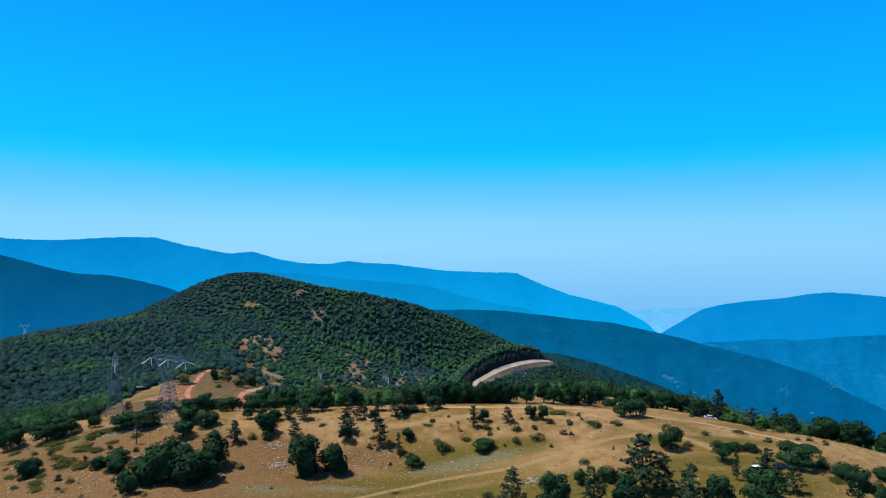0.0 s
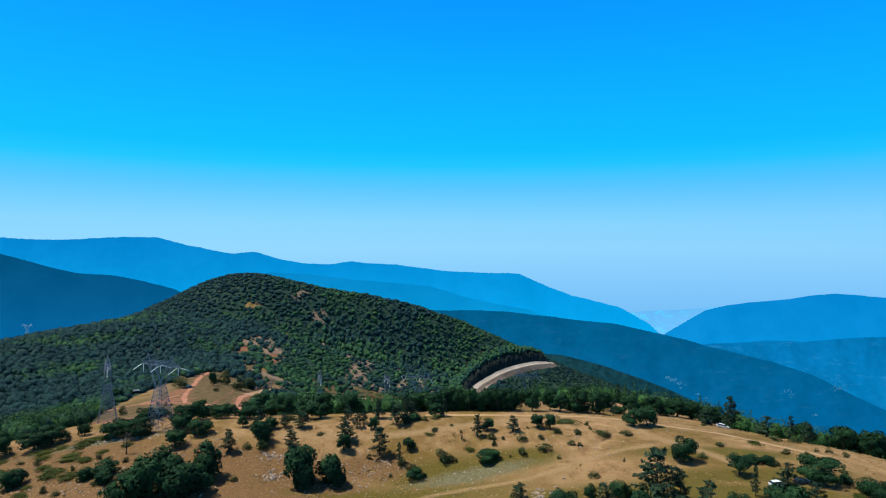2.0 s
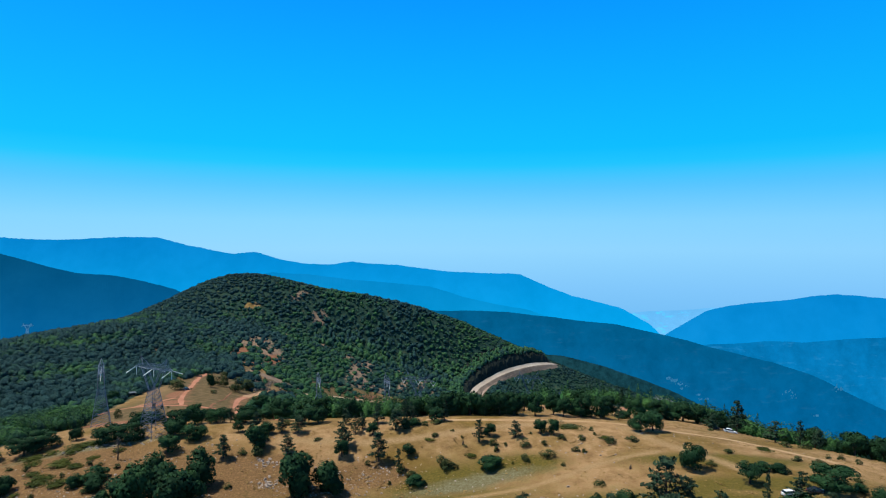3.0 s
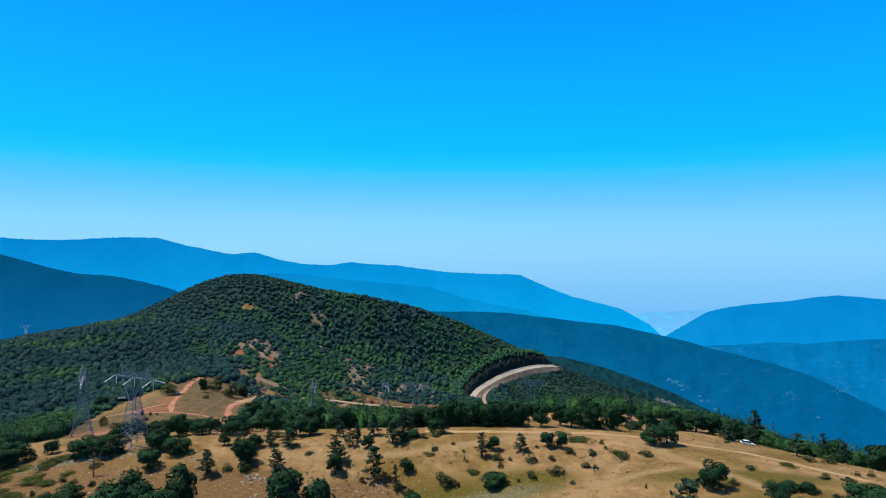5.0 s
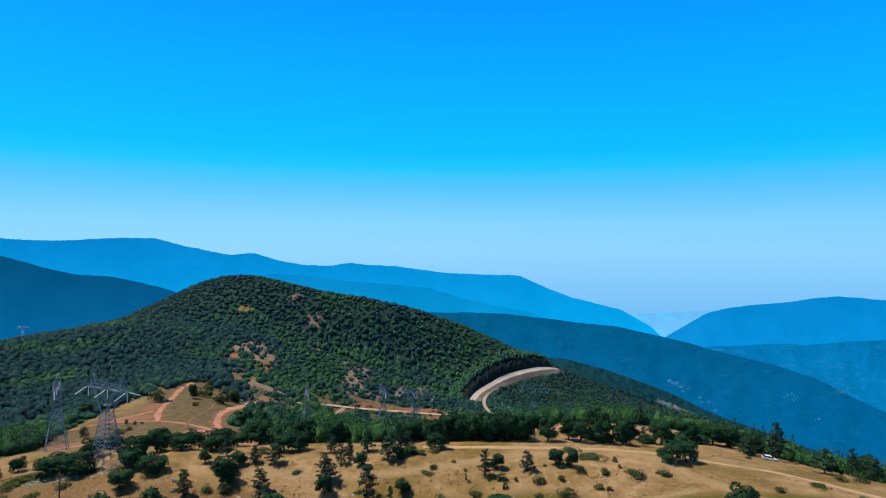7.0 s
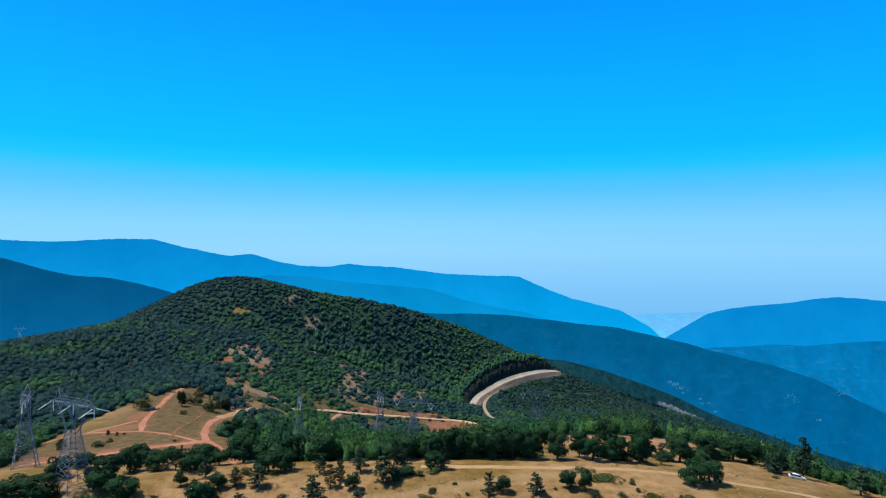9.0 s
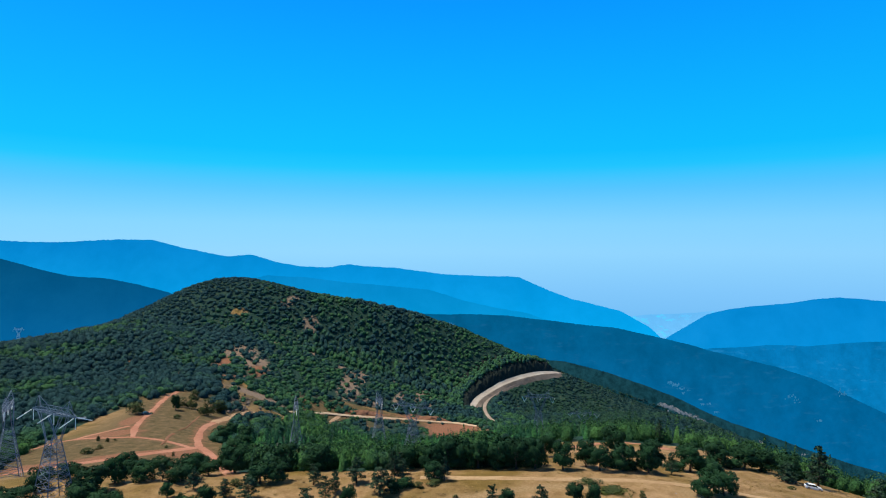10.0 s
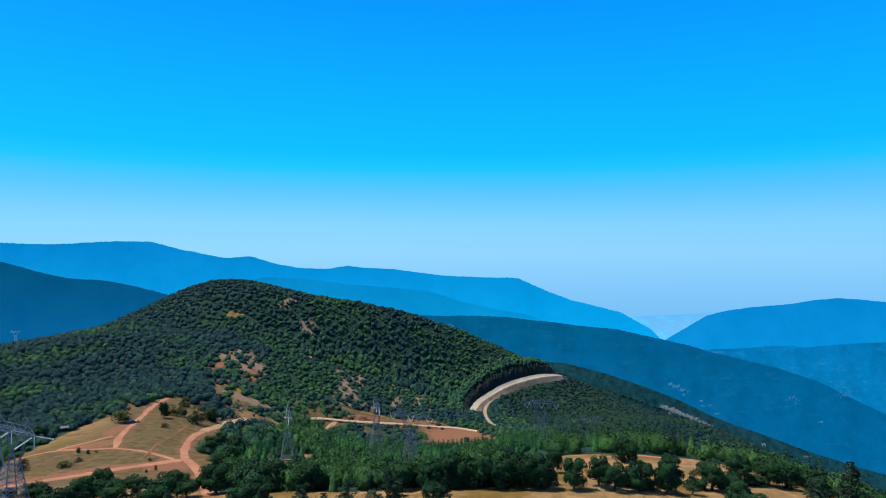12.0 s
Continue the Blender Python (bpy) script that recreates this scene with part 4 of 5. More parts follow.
        for nm, me in zip(("trunk", "crown"), pair):
            ob = new(nm, me)
            ob.parent = root
        tagged(root, label, category, group)


def bushes(name, kinds, places, label, category, group, seed):
    r = np.random.default_rng(seed)
    for x, y, h, w in places:
        me = kinds[int(r.integers(len(kinds)))]
        ob = new(name, me)
        stand(ob, me, x, y, h, w, r, 0.05)
        tagged(ob, label, category, group)


trees("oak_tree", GLOBE_KINDS, OAKS_WEST, "dark green round-crowned oak on the dry slope", "tree", "oaks on the western slope", 1)
trees("oak_tree", OAK_KINDS[:2] + GLOBE_KINDS, OAKS_EAST, "dark green spreading oak on straw-coloured grass", "tree", "oaks on the meadow", 2)
trees("oak_tree", GLOBE_KINDS, OAKS_EDGE, "tall dark oak at the wood's edge", "tree", "oaks at the eastern edge", 10)
trees("oak_tree", GLOBE_KINDS, OAKS_CREST, "dense dark oak in a row along the crest", "tree", "oaks along the crest", 3)
trees("pine_tree", PINE_KINDS, PINES_A + PINES_B, "dark mountain pine with layered boughs on dry grass", "tree", "pines on the meadow", 4)
bushes("bush", BUSH_KINDS, BUSHES, "large dark green bush, leafy to the ground", "bush", "large bushes", 5)
bushes("bush", BUSH_KINDS, UNDERGROWTH, "dark green undergrowth bush beneath the crest oaks", "bush", "undergrowth along the crest", 12)
bushes("shrub", SHRUB_KINDS, SHRUBS_A + SHRUBS_B + SHRUBS_C, "small olive-green shrub on dry grass", "shrub", "small shrubs", 6)
bushes("shrub", SHRUB_KINDS, CLEARING_SHRUBS, "dark shrub in the clearing", "shrub", "shrubs in the clearing", 8)
trees("oak_tree", GLOBE_KINDS, CLEARING_OAKS, "round dark oak at the clearing's edge", "tree", "oaks at the clearing", 9)
bushes("juniper_mat", MAT_KINDS, [(x, y, min(0.9, h * 0.40), w * 1.05) for x, y, h, w in MATS], "low olive-green juniper mat spread on the ground", "shrub", "juniper mats", 7)


def dead_tree(x, y, h):
    """A bare grey trunk with a few broken boughs."""
    r = np.random.default_rng(77)
    root = new("dead_tree")
    root.location = (x, y, float(height(x, y)) - 0.1)
    part("trunk", tube([(0, 0, 0), (0.1, 0, h * 0.4), (0.05, 0.1, h * 0.75), (0.2, 0.1, h)], [0.24, 0.18, 0.11, 0.03]), MAT_BARK, root, smooth=True)
    for k in range(15):
        a, z = k * 2.4, h * (0.32 + 0.043 * k)
        n = h * 0.26 * (1.15 - 0.045 * k)
        part("bough", tube([(0.08, 0.05, z), (math.cos(a) * n * 0.5, math.sin(a) * n * 0.5, z + 0.25), (math.cos(a) * n, math.sin(a) * n, z + r.uniform(0.2, 0.7))], [0.12, 0.08, 0.03], 5), MAT_BARK, root, smooth=True)
    return tagged(root, "bare grey dead tree on the dry slope", "tree")


dead_tree(-97.0, 193.0, 6.8)


# ---- woods and scrub, more than anyone could count ----
def scatter(x0, x1, y0, y1, step, r, loose=0.45):
    X, Y = np.meshgrid(np.arange(x0, x1, step), np.arange(y0, y1, step))
    X, Y = X.ravel(), Y.ravel()
    X, Y = X + r.uniform(-loose, loose, len(X)) * step, Y + r.uniform(-loose, loose, len(Y)) * step
    return X, Y


def cores(base, H, W, r, cone, full, sides=6):
    """Lumpy solid domes, or spires, one for each crown: arrays of corners and of faces."""
    m = len(H)
    ring = ((0.04, 1.0), (0.30, 0.80), (0.62, 0.48)) if cone else ((0.02, 0.82), (0.42, 0.95), (0.80, 0.60))
    a = 2 * math.pi * np.arange(sides) / sides
    turn = r.uniform(0, 6.28, (m, 1))
    co = []
    for z, rad in ring:
        k = r.uniform(0.62, 1.10, (m, sides)) * rad * 0.46 * full * W[:, None]
        co.append(np.stack([np.cos(a + turn) * k, np.sin(a + turn) * k, H[:, None] * full * (z + r.uniform(-0.07, 0.07, (m, sides)))], 2))
    co.append((np.stack([np.zeros(m), np.zeros(m), H * full * r.uniform(0.88, 1.0, m)], 1))[:, None])
    co = np.concatenate(co, 1) + base[:, None]
    n = co.shape[1]
    faces = []
    for j in range(len(ring)):
        for i in range(sides):
            i2 = (i + 1) % sides
            p, q = j * sides + i, j * sides + i2
            faces += [(p, q, n - 1)] if j == len(ring) - 1 else [(p, q, q + sides), (p, q + sides, p + sides)]
    return co.reshape(-1, 3), (np.array(faces)[None] + (np.arange(m) * n)[:, None, None]).reshape(-1, 3), n


def woodland(name, X, Y, H, W, n, size, material, label, r, cone=False, lift=None, full=1.0, jitter=0.16):
    """Many crowns in one mesh; each is a lumpy dome or spire with n leafy tufts standing out of it."""
    m = len(X)
    root = np.stack([X, Y, height(X, Y) + (0 if lift is None else lift)], 1)
    base = np.repeat(root, n, 0)
    HH, WW = np.repeat(H, n), np.repeat(W, n)
    d = on_lobe(r, m * n, -0.65)
    if cone:
        t = r.uniform(0.03, 1.0, m * n) ** 0.85
        a = r.uniform(0, 6.28, m * n)
        rad = 0.5 * WW * (1.03 - t) * r.uniform(0.75, 1.15, m * n)
        p = base + np.stack([np.cos(a) * rad, np.sin(a) * rad, HH * t], 1)
        d = np.stack([np.cos(a), np.sin(a), np.full(m * n, 0.6)], 1) / 1.17
    else:
        lump = 1 + 0.16 * np.sin(d[:, 0] * 5 + base[:, 0] * 3) * np.cos(d[:, 1] * 5 + base[:, 1] * 3)
        k = r.uniform(0.88, 1.06, m * n) * lump
        p = base + np.stack([d[:, 0] * WW * 0.5 * k, d[:, 1] * WW * 0.5 * k, HH * (0.42 + 0.58 * d[:, 2] * k)], 1)
    tri = tufts(p, d + r.normal(size=(m * n, 3)) * 0.3, size * WW * r.uniform(0.6, 1.2, m * n), r, three=True)
    body, faces, per = cores(root, H, W, r, cone, full)
    soft = d * np.array([1, 1, 0.9]) + np.array([0, 0, 0.3]) + r.normal(size=(m * n, 3)) * jitter
    up = body - np.repeat(root + np.stack([X * 0, X * 0, H * (0.10 if cone else 0.36)], 1), per, 0)
    up = up / np.repeat(np.stack([W, W, H * 1.1], 1), per, 0) + r.normal(size=up.shape) * 0.05 + np.array([0, 0, 0.08])
    nrm = np.concatenate([up, np.repeat(soft, 3, 0)])
    nrm /= np.linalg.norm(nrm, axis=1, keepdims=True)
    me = bpy.data.meshes.new(name)
    co = np.concatenate([body, tri.reshape(-1, 3)])
    idx = np.concatenate([faces, len(body) + np.arange(m * n * 3).reshape(-1, 3)])
    me.vertices.add(len(co))
    me.vertices.foreach_set("co", np.ascontiguousarray(co, np.float32).ravel())
    me.loops.add(idx.size)
    me.loops.foreach_set("vertex_index", idx.astype(np.int32).ravel())
    me.polygons.add(len(idx))
    me.polygons.foreach_set("loop_start", np.arange(0, idx.size, 3, dtype=np.int32))
    me.update(calc_edges=True)
    me.polygons.foreach_set("use_smooth", np.ones(len(idx), bool))
    me.attributes.new("custom_normal", "FLOAT_VECTOR", "POINT").data.foreach_set("vector", nrm.astype(np.float32).ravel())
    own = r.uniform(size=m)
    tone = np.concatenate([np.repeat(own, per), np.repeat(np.clip(np.repeat(own, n) + r.normal(size=m * n) * jitter, 0, 1), 3)])
    me.attributes.new("tone", "FLOAT", "POINT").data.foreach_set("value", tone.astype(np.float32))
    me.materials.append(material)
    return tagged(new(name, me), label, "woodland", kind="stuff")


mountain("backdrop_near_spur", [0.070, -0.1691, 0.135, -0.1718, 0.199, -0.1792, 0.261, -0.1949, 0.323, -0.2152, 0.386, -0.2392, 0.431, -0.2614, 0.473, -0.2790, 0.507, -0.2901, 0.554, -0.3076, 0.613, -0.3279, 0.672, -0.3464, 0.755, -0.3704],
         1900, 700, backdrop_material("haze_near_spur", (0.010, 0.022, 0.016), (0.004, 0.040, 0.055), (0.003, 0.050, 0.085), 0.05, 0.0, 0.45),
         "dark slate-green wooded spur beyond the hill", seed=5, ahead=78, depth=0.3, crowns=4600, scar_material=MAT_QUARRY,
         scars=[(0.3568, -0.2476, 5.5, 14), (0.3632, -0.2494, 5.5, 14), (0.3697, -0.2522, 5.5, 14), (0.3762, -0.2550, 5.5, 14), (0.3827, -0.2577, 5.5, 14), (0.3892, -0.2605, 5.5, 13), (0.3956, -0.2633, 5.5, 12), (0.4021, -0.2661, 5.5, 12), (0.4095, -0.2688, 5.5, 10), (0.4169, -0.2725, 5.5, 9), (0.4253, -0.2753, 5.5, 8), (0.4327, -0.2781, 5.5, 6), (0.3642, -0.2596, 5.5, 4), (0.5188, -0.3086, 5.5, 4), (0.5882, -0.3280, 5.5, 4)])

r_w = np.random.default_rng(11)
# woods behind the crest, down to the valley road
X, Y = scatter(-420, 420, 200, 620, 5.4, r_w)
keep = wooded(X, Y) & off_road(X, Y, 2.5) & (np.abs(X) < 0.80 * Y - 5) & (blot(X, Y, RED_SPOTS) < 0.5) & (blot(X, Y, TAN_SPOTS) < 0.5) & (blot(X, Y, NO_TREES) < 0.5)
hill_side = (X < -95) & (Y > 330) | (Y > 560) & (X < -60)
spur_side = (X > 92) & (Y > 315)
keep &= (height(X, Y) > -58) | (Y > 420) | (X < 90)
keep &= ~hill_side & ~spur_side & (r_w.uniform(size=len(X)) < np.where(Y < 330, 0.62, 0.86))
X, Y = X[keep], Y[keep]
young = (X > -100) & (X < 75) & (Y > 300) & (np.sin(X * 0.05 + 1) + np.sin(Y * 0.04) + r_w.uniform(-1, 1, len(X)) > -0.55)
n_y = int(young.sum())
low = 1 - 0.6 * (blot(X, Y, LOW_WOOD) > 0.4)
woodland("young_conifer_wood", X[young], Y[young], r_w.uniform(5.0, 9.5, n_y) * low[young], r_w.uniform(3.0, 4.6, n_y), 80, 0.060, MAT_YOUNG, "dense green young conifers filling the hollow", r_w, True, full=0.85, jitter=0.26)
X, Y, low = X[~young], Y[~young], low[~young]
conifer = (Y < 400) & (X > -110) & (r_w.uniform(size=len(X)) < 0.24)
n_c = int(conifer.sum())
woodland("pine_wood", X[conifer], Y[conifer], r_w.uniform(7.0, 12.0, n_c) * low[conifer], r_w.uniform(4.5, 6.5, n_c), 190, 0.044, MAT_WOOD, "dark pines standing among the oaks", r_w, True, full=0.7, jitter=0.34)
X, Y, low = X[~conifer], Y[~conifer], low[~conifer]
for name, pick, n_t, big, fine, text in (("oak_wood", Y < 340, 330, 1.22, 0.036, "dense dark oak wood behind the crest"), ("valley_wood", Y >= 340, 110, 1.0, 0.048, "dark oak wood in the valley below")):
    k = int(pick.sum())
    woodland(name, X[pick], Y[pick], r_w.uniform(4.5, 7.5, k) * big * low[pick], r_w.uniform(5.5, 8.2, k) * big, n_t, fine, MAT_WOOD, text, r_w, full=0.80, jitter=0.38)

# tall dark oaks at the foot of the hill, before the shelf road
tx = np.concatenate([r_w.uniform(-116, -84, 46), r_w.uniform(-104, -78, 26)])
ty = np.concatenate([r_w.uniform(470, 590, 46), r_w.uniform(420, 500, 26)])
clear = off_road(tx, ty, 3.0) & (blot(tx, ty, TAN_SPOTS) < 0.5)
tx, ty = tx[clear], ty[clear]
woodland("foot_oak_wood", tx, ty, r_w.uniform(7.0, 11.5, len(tx)), r_w.uniform(6.5, 9.5, len(tx)), 120, 0.048, MAT_WOOD, "tall dark oaks before the shelf road", r_w, full=0.80, jitter=0.38)

# scrub on the hill
X, Y = scatter(-760, 620, 300, 1180, 5.0, r_w, 0.85)
spur_side = (X > 92) & (Y > 315)
side = (X < -95) & (Y > 330) | (Y > 560) & (X < -60) | (Y >= 620) | spur_side
thin = blot(X, Y, [(-110, 740, 120, 70, 0), (-215, 660, 60, 60, 0), (-150, 540, 40, 50, 0)])
keep = side & wooded(X, Y) & off_road(X, Y, 2.0) & (np.abs(X) < 0.80 * Y)
keep &= (np.maximum(blot(X, Y, RED_SPOTS + NO_TREES), blot(X, Y, TAN_SPOTS)) + r_w.normal(size=len(X)) * 0.14 < 0.55) | (r_w.uniform(size=len(X)) < np.where((X < -150) & (Y > 560), 0.30, 0.025))
keep &= r_w.uniform(size=len(X)) < (0.96 - 0.28 * thin) * (1 - 0.42 * (blot(X, Y, SCREE_SPOTS) > 0.42))
keep &= (X < 0.42 * Y + 40)
keep &= (Y < 1060 + 0.25 * np.abs(X + 250)) | (X > 150)
X, Y = X[keep], Y[keep]
clump = np.sin(X * 0.045 + 1.7 * np.sin(Y * 0.021)) * np.sin(Y * 0.037 + 1.3 * np.sin(X * 0.028))
big_ones = r_w.uniform(size=len(X)) < 0.20 + 0.22 * clump
W = np.where(big_ones, r_w.uniform(6.5, 9.5, len(X)), 3.6 + 4.8 * r_w.uniform(size=len(X)) ** 1.7)
H = W * r_w.uniform(0.45, 0.78, len(X)) * np.clip(1 - (Y - 860) / 260, 0.5, 1) * np.where((X > 280) & (Y > 960), 0.4, 1.0) * np.where((X > -190) & (X < 40) & (Y > 860), 1.7, 1.0) * np.where((X > -190) & (Y > 640) & (Y < 860), 0.8, 1.0)
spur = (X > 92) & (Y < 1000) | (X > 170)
for name, pick, n_t, fine, leaf, text in (
        ("hill_scrub", ~big_ones & ~spur & (Y >= 620), 26, 0.095, MAT_HILL, "dark green scrub covering the rounded hill"),
        ("hill_foot_scrub", ~big_ones & ~spur & (Y < 620), 56, 0.070, MAT_HILL, "dark green scrub at the hill foot"),
        ("hill_trees", big_ones & ~spur & (Y >= 620), 44, 0.075, MAT_HILL, "rounded dark oaks standing out of the hill scrub"),
        ("hill_foot_trees", big_ones & ~spur & (Y < 620), 120, 0.050, MAT_HILL, "rounded dark oaks at the hill foot"),
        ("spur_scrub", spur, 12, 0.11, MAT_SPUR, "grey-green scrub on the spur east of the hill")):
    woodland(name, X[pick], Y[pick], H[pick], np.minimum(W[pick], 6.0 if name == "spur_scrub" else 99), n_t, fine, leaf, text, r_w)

# grass tussocks and heath on the meadow
def low_growth(name, X, Y, H, W, n, size, material, label, r):
    """Small plants in one mesh, each a handful of tufts."""
    m = len(X)
    base = np.repeat(np.stack([X, Y, height(X, Y)], 1), n, 0)
    HH, WW = np.repeat(H, n), np.repeat(W, n)
    d = on_lobe(r, m * n, -0.15)
    p = base + np.stack([d[:, 0] * WW * 0.46, d[:, 1] * WW * 0.46, HH * (0.42 + 0.50 * d[:, 2])], 1)
    me = quads_mesh(name, tufts(p, np.array([0, 0, 1.0]) + d * 0.3 + r.normal(size=(m * n, 3)) * 0.12, size * WW * r.uniform(0.6, 1.2, m * n), r, three=True), material)
    soft_shade(me, np.array([0, 0, 1.0]) + d * 0.5 + r.normal(size=d.shape) * 0.15)
    return tagged(new(name, me), label, "woodland", kind="stuff")


r_t = np.random.default_rng(21)
X, Y = r_t.uniform(-165, 165, 26000), r_t.uniform(118, 262, 26000)
patchy = np.sin(X * 0.11 + 2 * np.sin(Y * 0.07)) * np.sin(Y * 0.16 + X * 0.03) + r_t.uniform(-0.9, 0.9, len(X))
off = np.minimum.reduce([near_line(X, Y, ln) for ln in (TRACK_CREST, TRACK_BRANCH, TRACK_FAINT, TRACK_LOW)]) > 1.8
keep = (patchy > 0.15) & off & (np.abs(X) < 0.8 * Y) & ~wooded(X, Y)
X, Y = X[keep], Y[keep]
W = r_t.uniform(0.25, 0.8, len(X))
MAT_HEATH = leaf_material("heath", (0.030, 0.030, 0.012), (0.075, 0.068, 0.022), (0.13, 0.115, 0.040), 0.2)
MAT_TUSSOCK = leaf_material("dry_tussock", (0.12, 0.085, 0.03), (0.22, 0.15, 0.06), (0.32, 0.22, 0.10), 0.2)
low_growth("grass_tussocks", X, Y, W * 0.3, W, 5, 0.40, MAT_TUSSOCK, "dry straw and olive grass tussocks on the meadow", r_t)
X, Y = r_t.uniform(-165, 150, 5200), r_t.uniform(122, 250, 5200)
patchy = np.sin(X * 0.06 + 1) * np.sin(Y * 0.10 + X * 0.02) - 0.004 * X + r_t.uniform(-0.8, 0.8, len(X))
off = np.minimum.reduce([near_line(X, Y, ln) for ln in (TRACK_CREST, TRACK_BRANCH, TRACK_FAINT, TRACK_LOW)]) > 2.2
keep = (patchy > 1.36) & off & (np.abs(X) < 0.8 * Y) & ~wooded(X, Y)
X, Y = X[keep], Y[keep]
W = 0.4 + 1.1 * r_t.uniform(size=len(X)) ** 3
low_growth("heath", X, Y, W * 0.6, W, 18, 0.24, MAT_HEATH, "scattered low dark heath on dry grass", r_t)


# ---- tracks and roads ----
def earth_material(name, dark, mid_, light, scale=0.8):
    m, nt, bs = nodes_of(name)
    co = nt.nodes.new("ShaderNodeTexCoord").outputs["Object"]
    a, b = noise_tex(nt, scale, 7, 0.72, co), noise_tex(nt, scale * 0.12, 4, 0.6, co)
    c = ramp(nt, a, [(0.32, dark), (0.52, mid_), (0.72, light)])
    c = mix(nt, 0.4, c, ramp(nt, b, [(0.35, dark), (0.65, light)]))
    nt.links.new(c, bs.inputs["Base Color"])
    bs.inputs["Roughness"].default_value = 0.95
    bs.inputs["Specular IOR Level"].default_value = 0.1
    bump(nt, bs, a, 0.5, 0.1)
    return m


MAT_TRACK = earth_material("pale_dust", (0.24, 0.155, 0.08), (0.33, 0.23, 0.13), (0.40, 0.30, 0.19))
MAT_RED = earth_material("red_earth", (0.24, 0.10, 0.062), (0.335, 0.155, 0.100), (0.41, 0.225, 0.158))
MAT_TAN = earth_material("tan_gravel", (0.25, 0.145, 0.080), (0.34, 0.22, 0.13), (0.42, 0.30, 0.195), 0.4)
MAT_PALE = earth_material("pale_gravel", (0.32, 0.23, 0.15), (0.40, 0.30, 0.20), (0.47, 0.38, 0.28), 0.4)
MAT_RAW = earth_material("brown_red_cutting", (0.085, 0.046, 0.028), (0.19, 0.088, 0.050), (0.31, 0.17, 0.105), 0.22)
MAT_FILL = earth_material("road_fill", (0.19, 0.145, 0.115), (0.27, 0.215, 0.175), (0.34, 0.285, 0.24), 0.3)
MAT_SPOIL = earth_material("road_spoil", (0.085, 0.070, 0.055), (0.15, 0.122, 0.10), (0.23, 0.19, 0.155), 0.25)
MAT_PAVED = earth_material("grey_gravel", (0.23, 0.205, 0.175), (0.32, 0.29, 0.255), (0.40, 0.37, 0.33), 0.4)


def lane(name, pts, width, material, label, seed, lift=0.07, ragged=0.18, step=1.5, level=0.0):
    """A strip of bare ground laid on the land, with ragged edges."""
    r = np.random.default_rng(seed)
    p = smooth_line(pts, step)
    d = np.gradient(p, axis=0)
    d /= np.linalg.norm(d, axis=1, keepdims=True)
    side = np.stack([-d[:, 1], d[:, 0]], 1)
    n, cross = len(p), 7
    wob = np.convolve(r.normal(size=n + 6), np.ones(7) / 7, "valid") * 1.6
    wob2 = np.convolve(r.normal(size=n + 6), np.ones(7) / 7, "valid") * 1.6
    verts = []
    for j in range(cross):
        t = 2 * j / (cross - 1) - 1
        off = t * width / 2 * (1 + ragged * (wob if t < 0 else wob2)) + ragged * r.normal(size=n) * (abs(t) > 0.9) * 0.6
        q = p + side * off[:, None]
        z = height(q[:, 0], q[:, 1]) * (1 - level) + level * np.maximum(height(q[:, 0], q[:, 1]), height(p[:, 0], p[:, 1]))
        z = z + lift * (1.0 if abs(t) < 0.9 else 0.3) - 0.05 * (abs(abs(t) - 0.5) < 0.2)
        verts.append(np.stack([q[:, 0], q[:, 1], z], 1))
    co = np.concatenate(verts)
    i = (np.arange(cross - 1)[:, None] * n + np.arange(n - 1)[None]).ravel()
    me = bpy.data.meshes.new(name)
    me.from_pydata(co.tolist(), [], np.stack([i, i + 1, i + n + 1, i + n], 1).tolist())
    me.polygons.foreach_set("use_smooth", np.ones(len(me.polygons), bool))
    me.materials.append(material)
    return tagged(new(name, me), label, "road", kind="structure")


lane("road_crest_track", TRACK_CREST, 3.0, MAT_TRACK, "pale dusty dirt track over the meadow crest", 1, 0.12)
lane("road_red_main", RED_MAIN[:7], 5.8, MAT_RED, "broad red earth track across the clearing", 5, 0.15, 0.12, step=2)
lane("road_red_descent", RED_MAIN[6:], 3.6, MAT_RED, "red earth track running down beside the wood", 18, 0.17, 0.12, step=2)
lane("road_red_up", RED_UP[:5], 3.2, MAT_RED, "red earth track up to the hill foot", 6, 0.2, step=2)
lane("road_hill_foot", RED_UP[4:], 5.5, MAT_TAN, "tan gravel road round the hill foot", 17, 0.22, step=2)
lane("road_red_cross", RED_CROSS, 2.5, MAT_RED, "narrow red earth track", 7, 0.15, step=2)
lane("road_red_hill", RED_HILL, 2.8, MAT_RED, "red earth track climbing to the hill", 8, 0.15, 0.3, step=2)
lane("road_red_faint", RED_FAINT, 2.4, MAT_RED, "faint red earth wheel track", 9, 0.15, 0.5, step=2)
lane("road_shelf", SHELF, 5.5, MAT_PALE, "tan shelf road cut into red earth", 10, 1.3, step=4, level=0.8)
lane("road_shelf_spur", SHELF_SPUR, 4.0, MAT_TAN, "short tan spur track", 11, 0.3, step=3)
lane("road_mountain", PAVED, 9.0, MAT_PAVED, "pale grey mountain road on a cut bench", 12, 0.6, 0.08, step=5, level=0.9)
lane("road_mountain_loop", PAVED_LOOP, 4.2, MAT_FILL, "older pale track below the mountain road", 13, 0.4, 0.1, step=5, level=0.8)
lane("road_red_east", RED_EAST, 3.4, MAT_RED, "red earth track in the eastern clearing", 14, 0.12)
lane("road_red_east_end", RED_EAST_B, 3.4, MAT_RED, "red earth track at the clearing's edge", 15, 0.12)


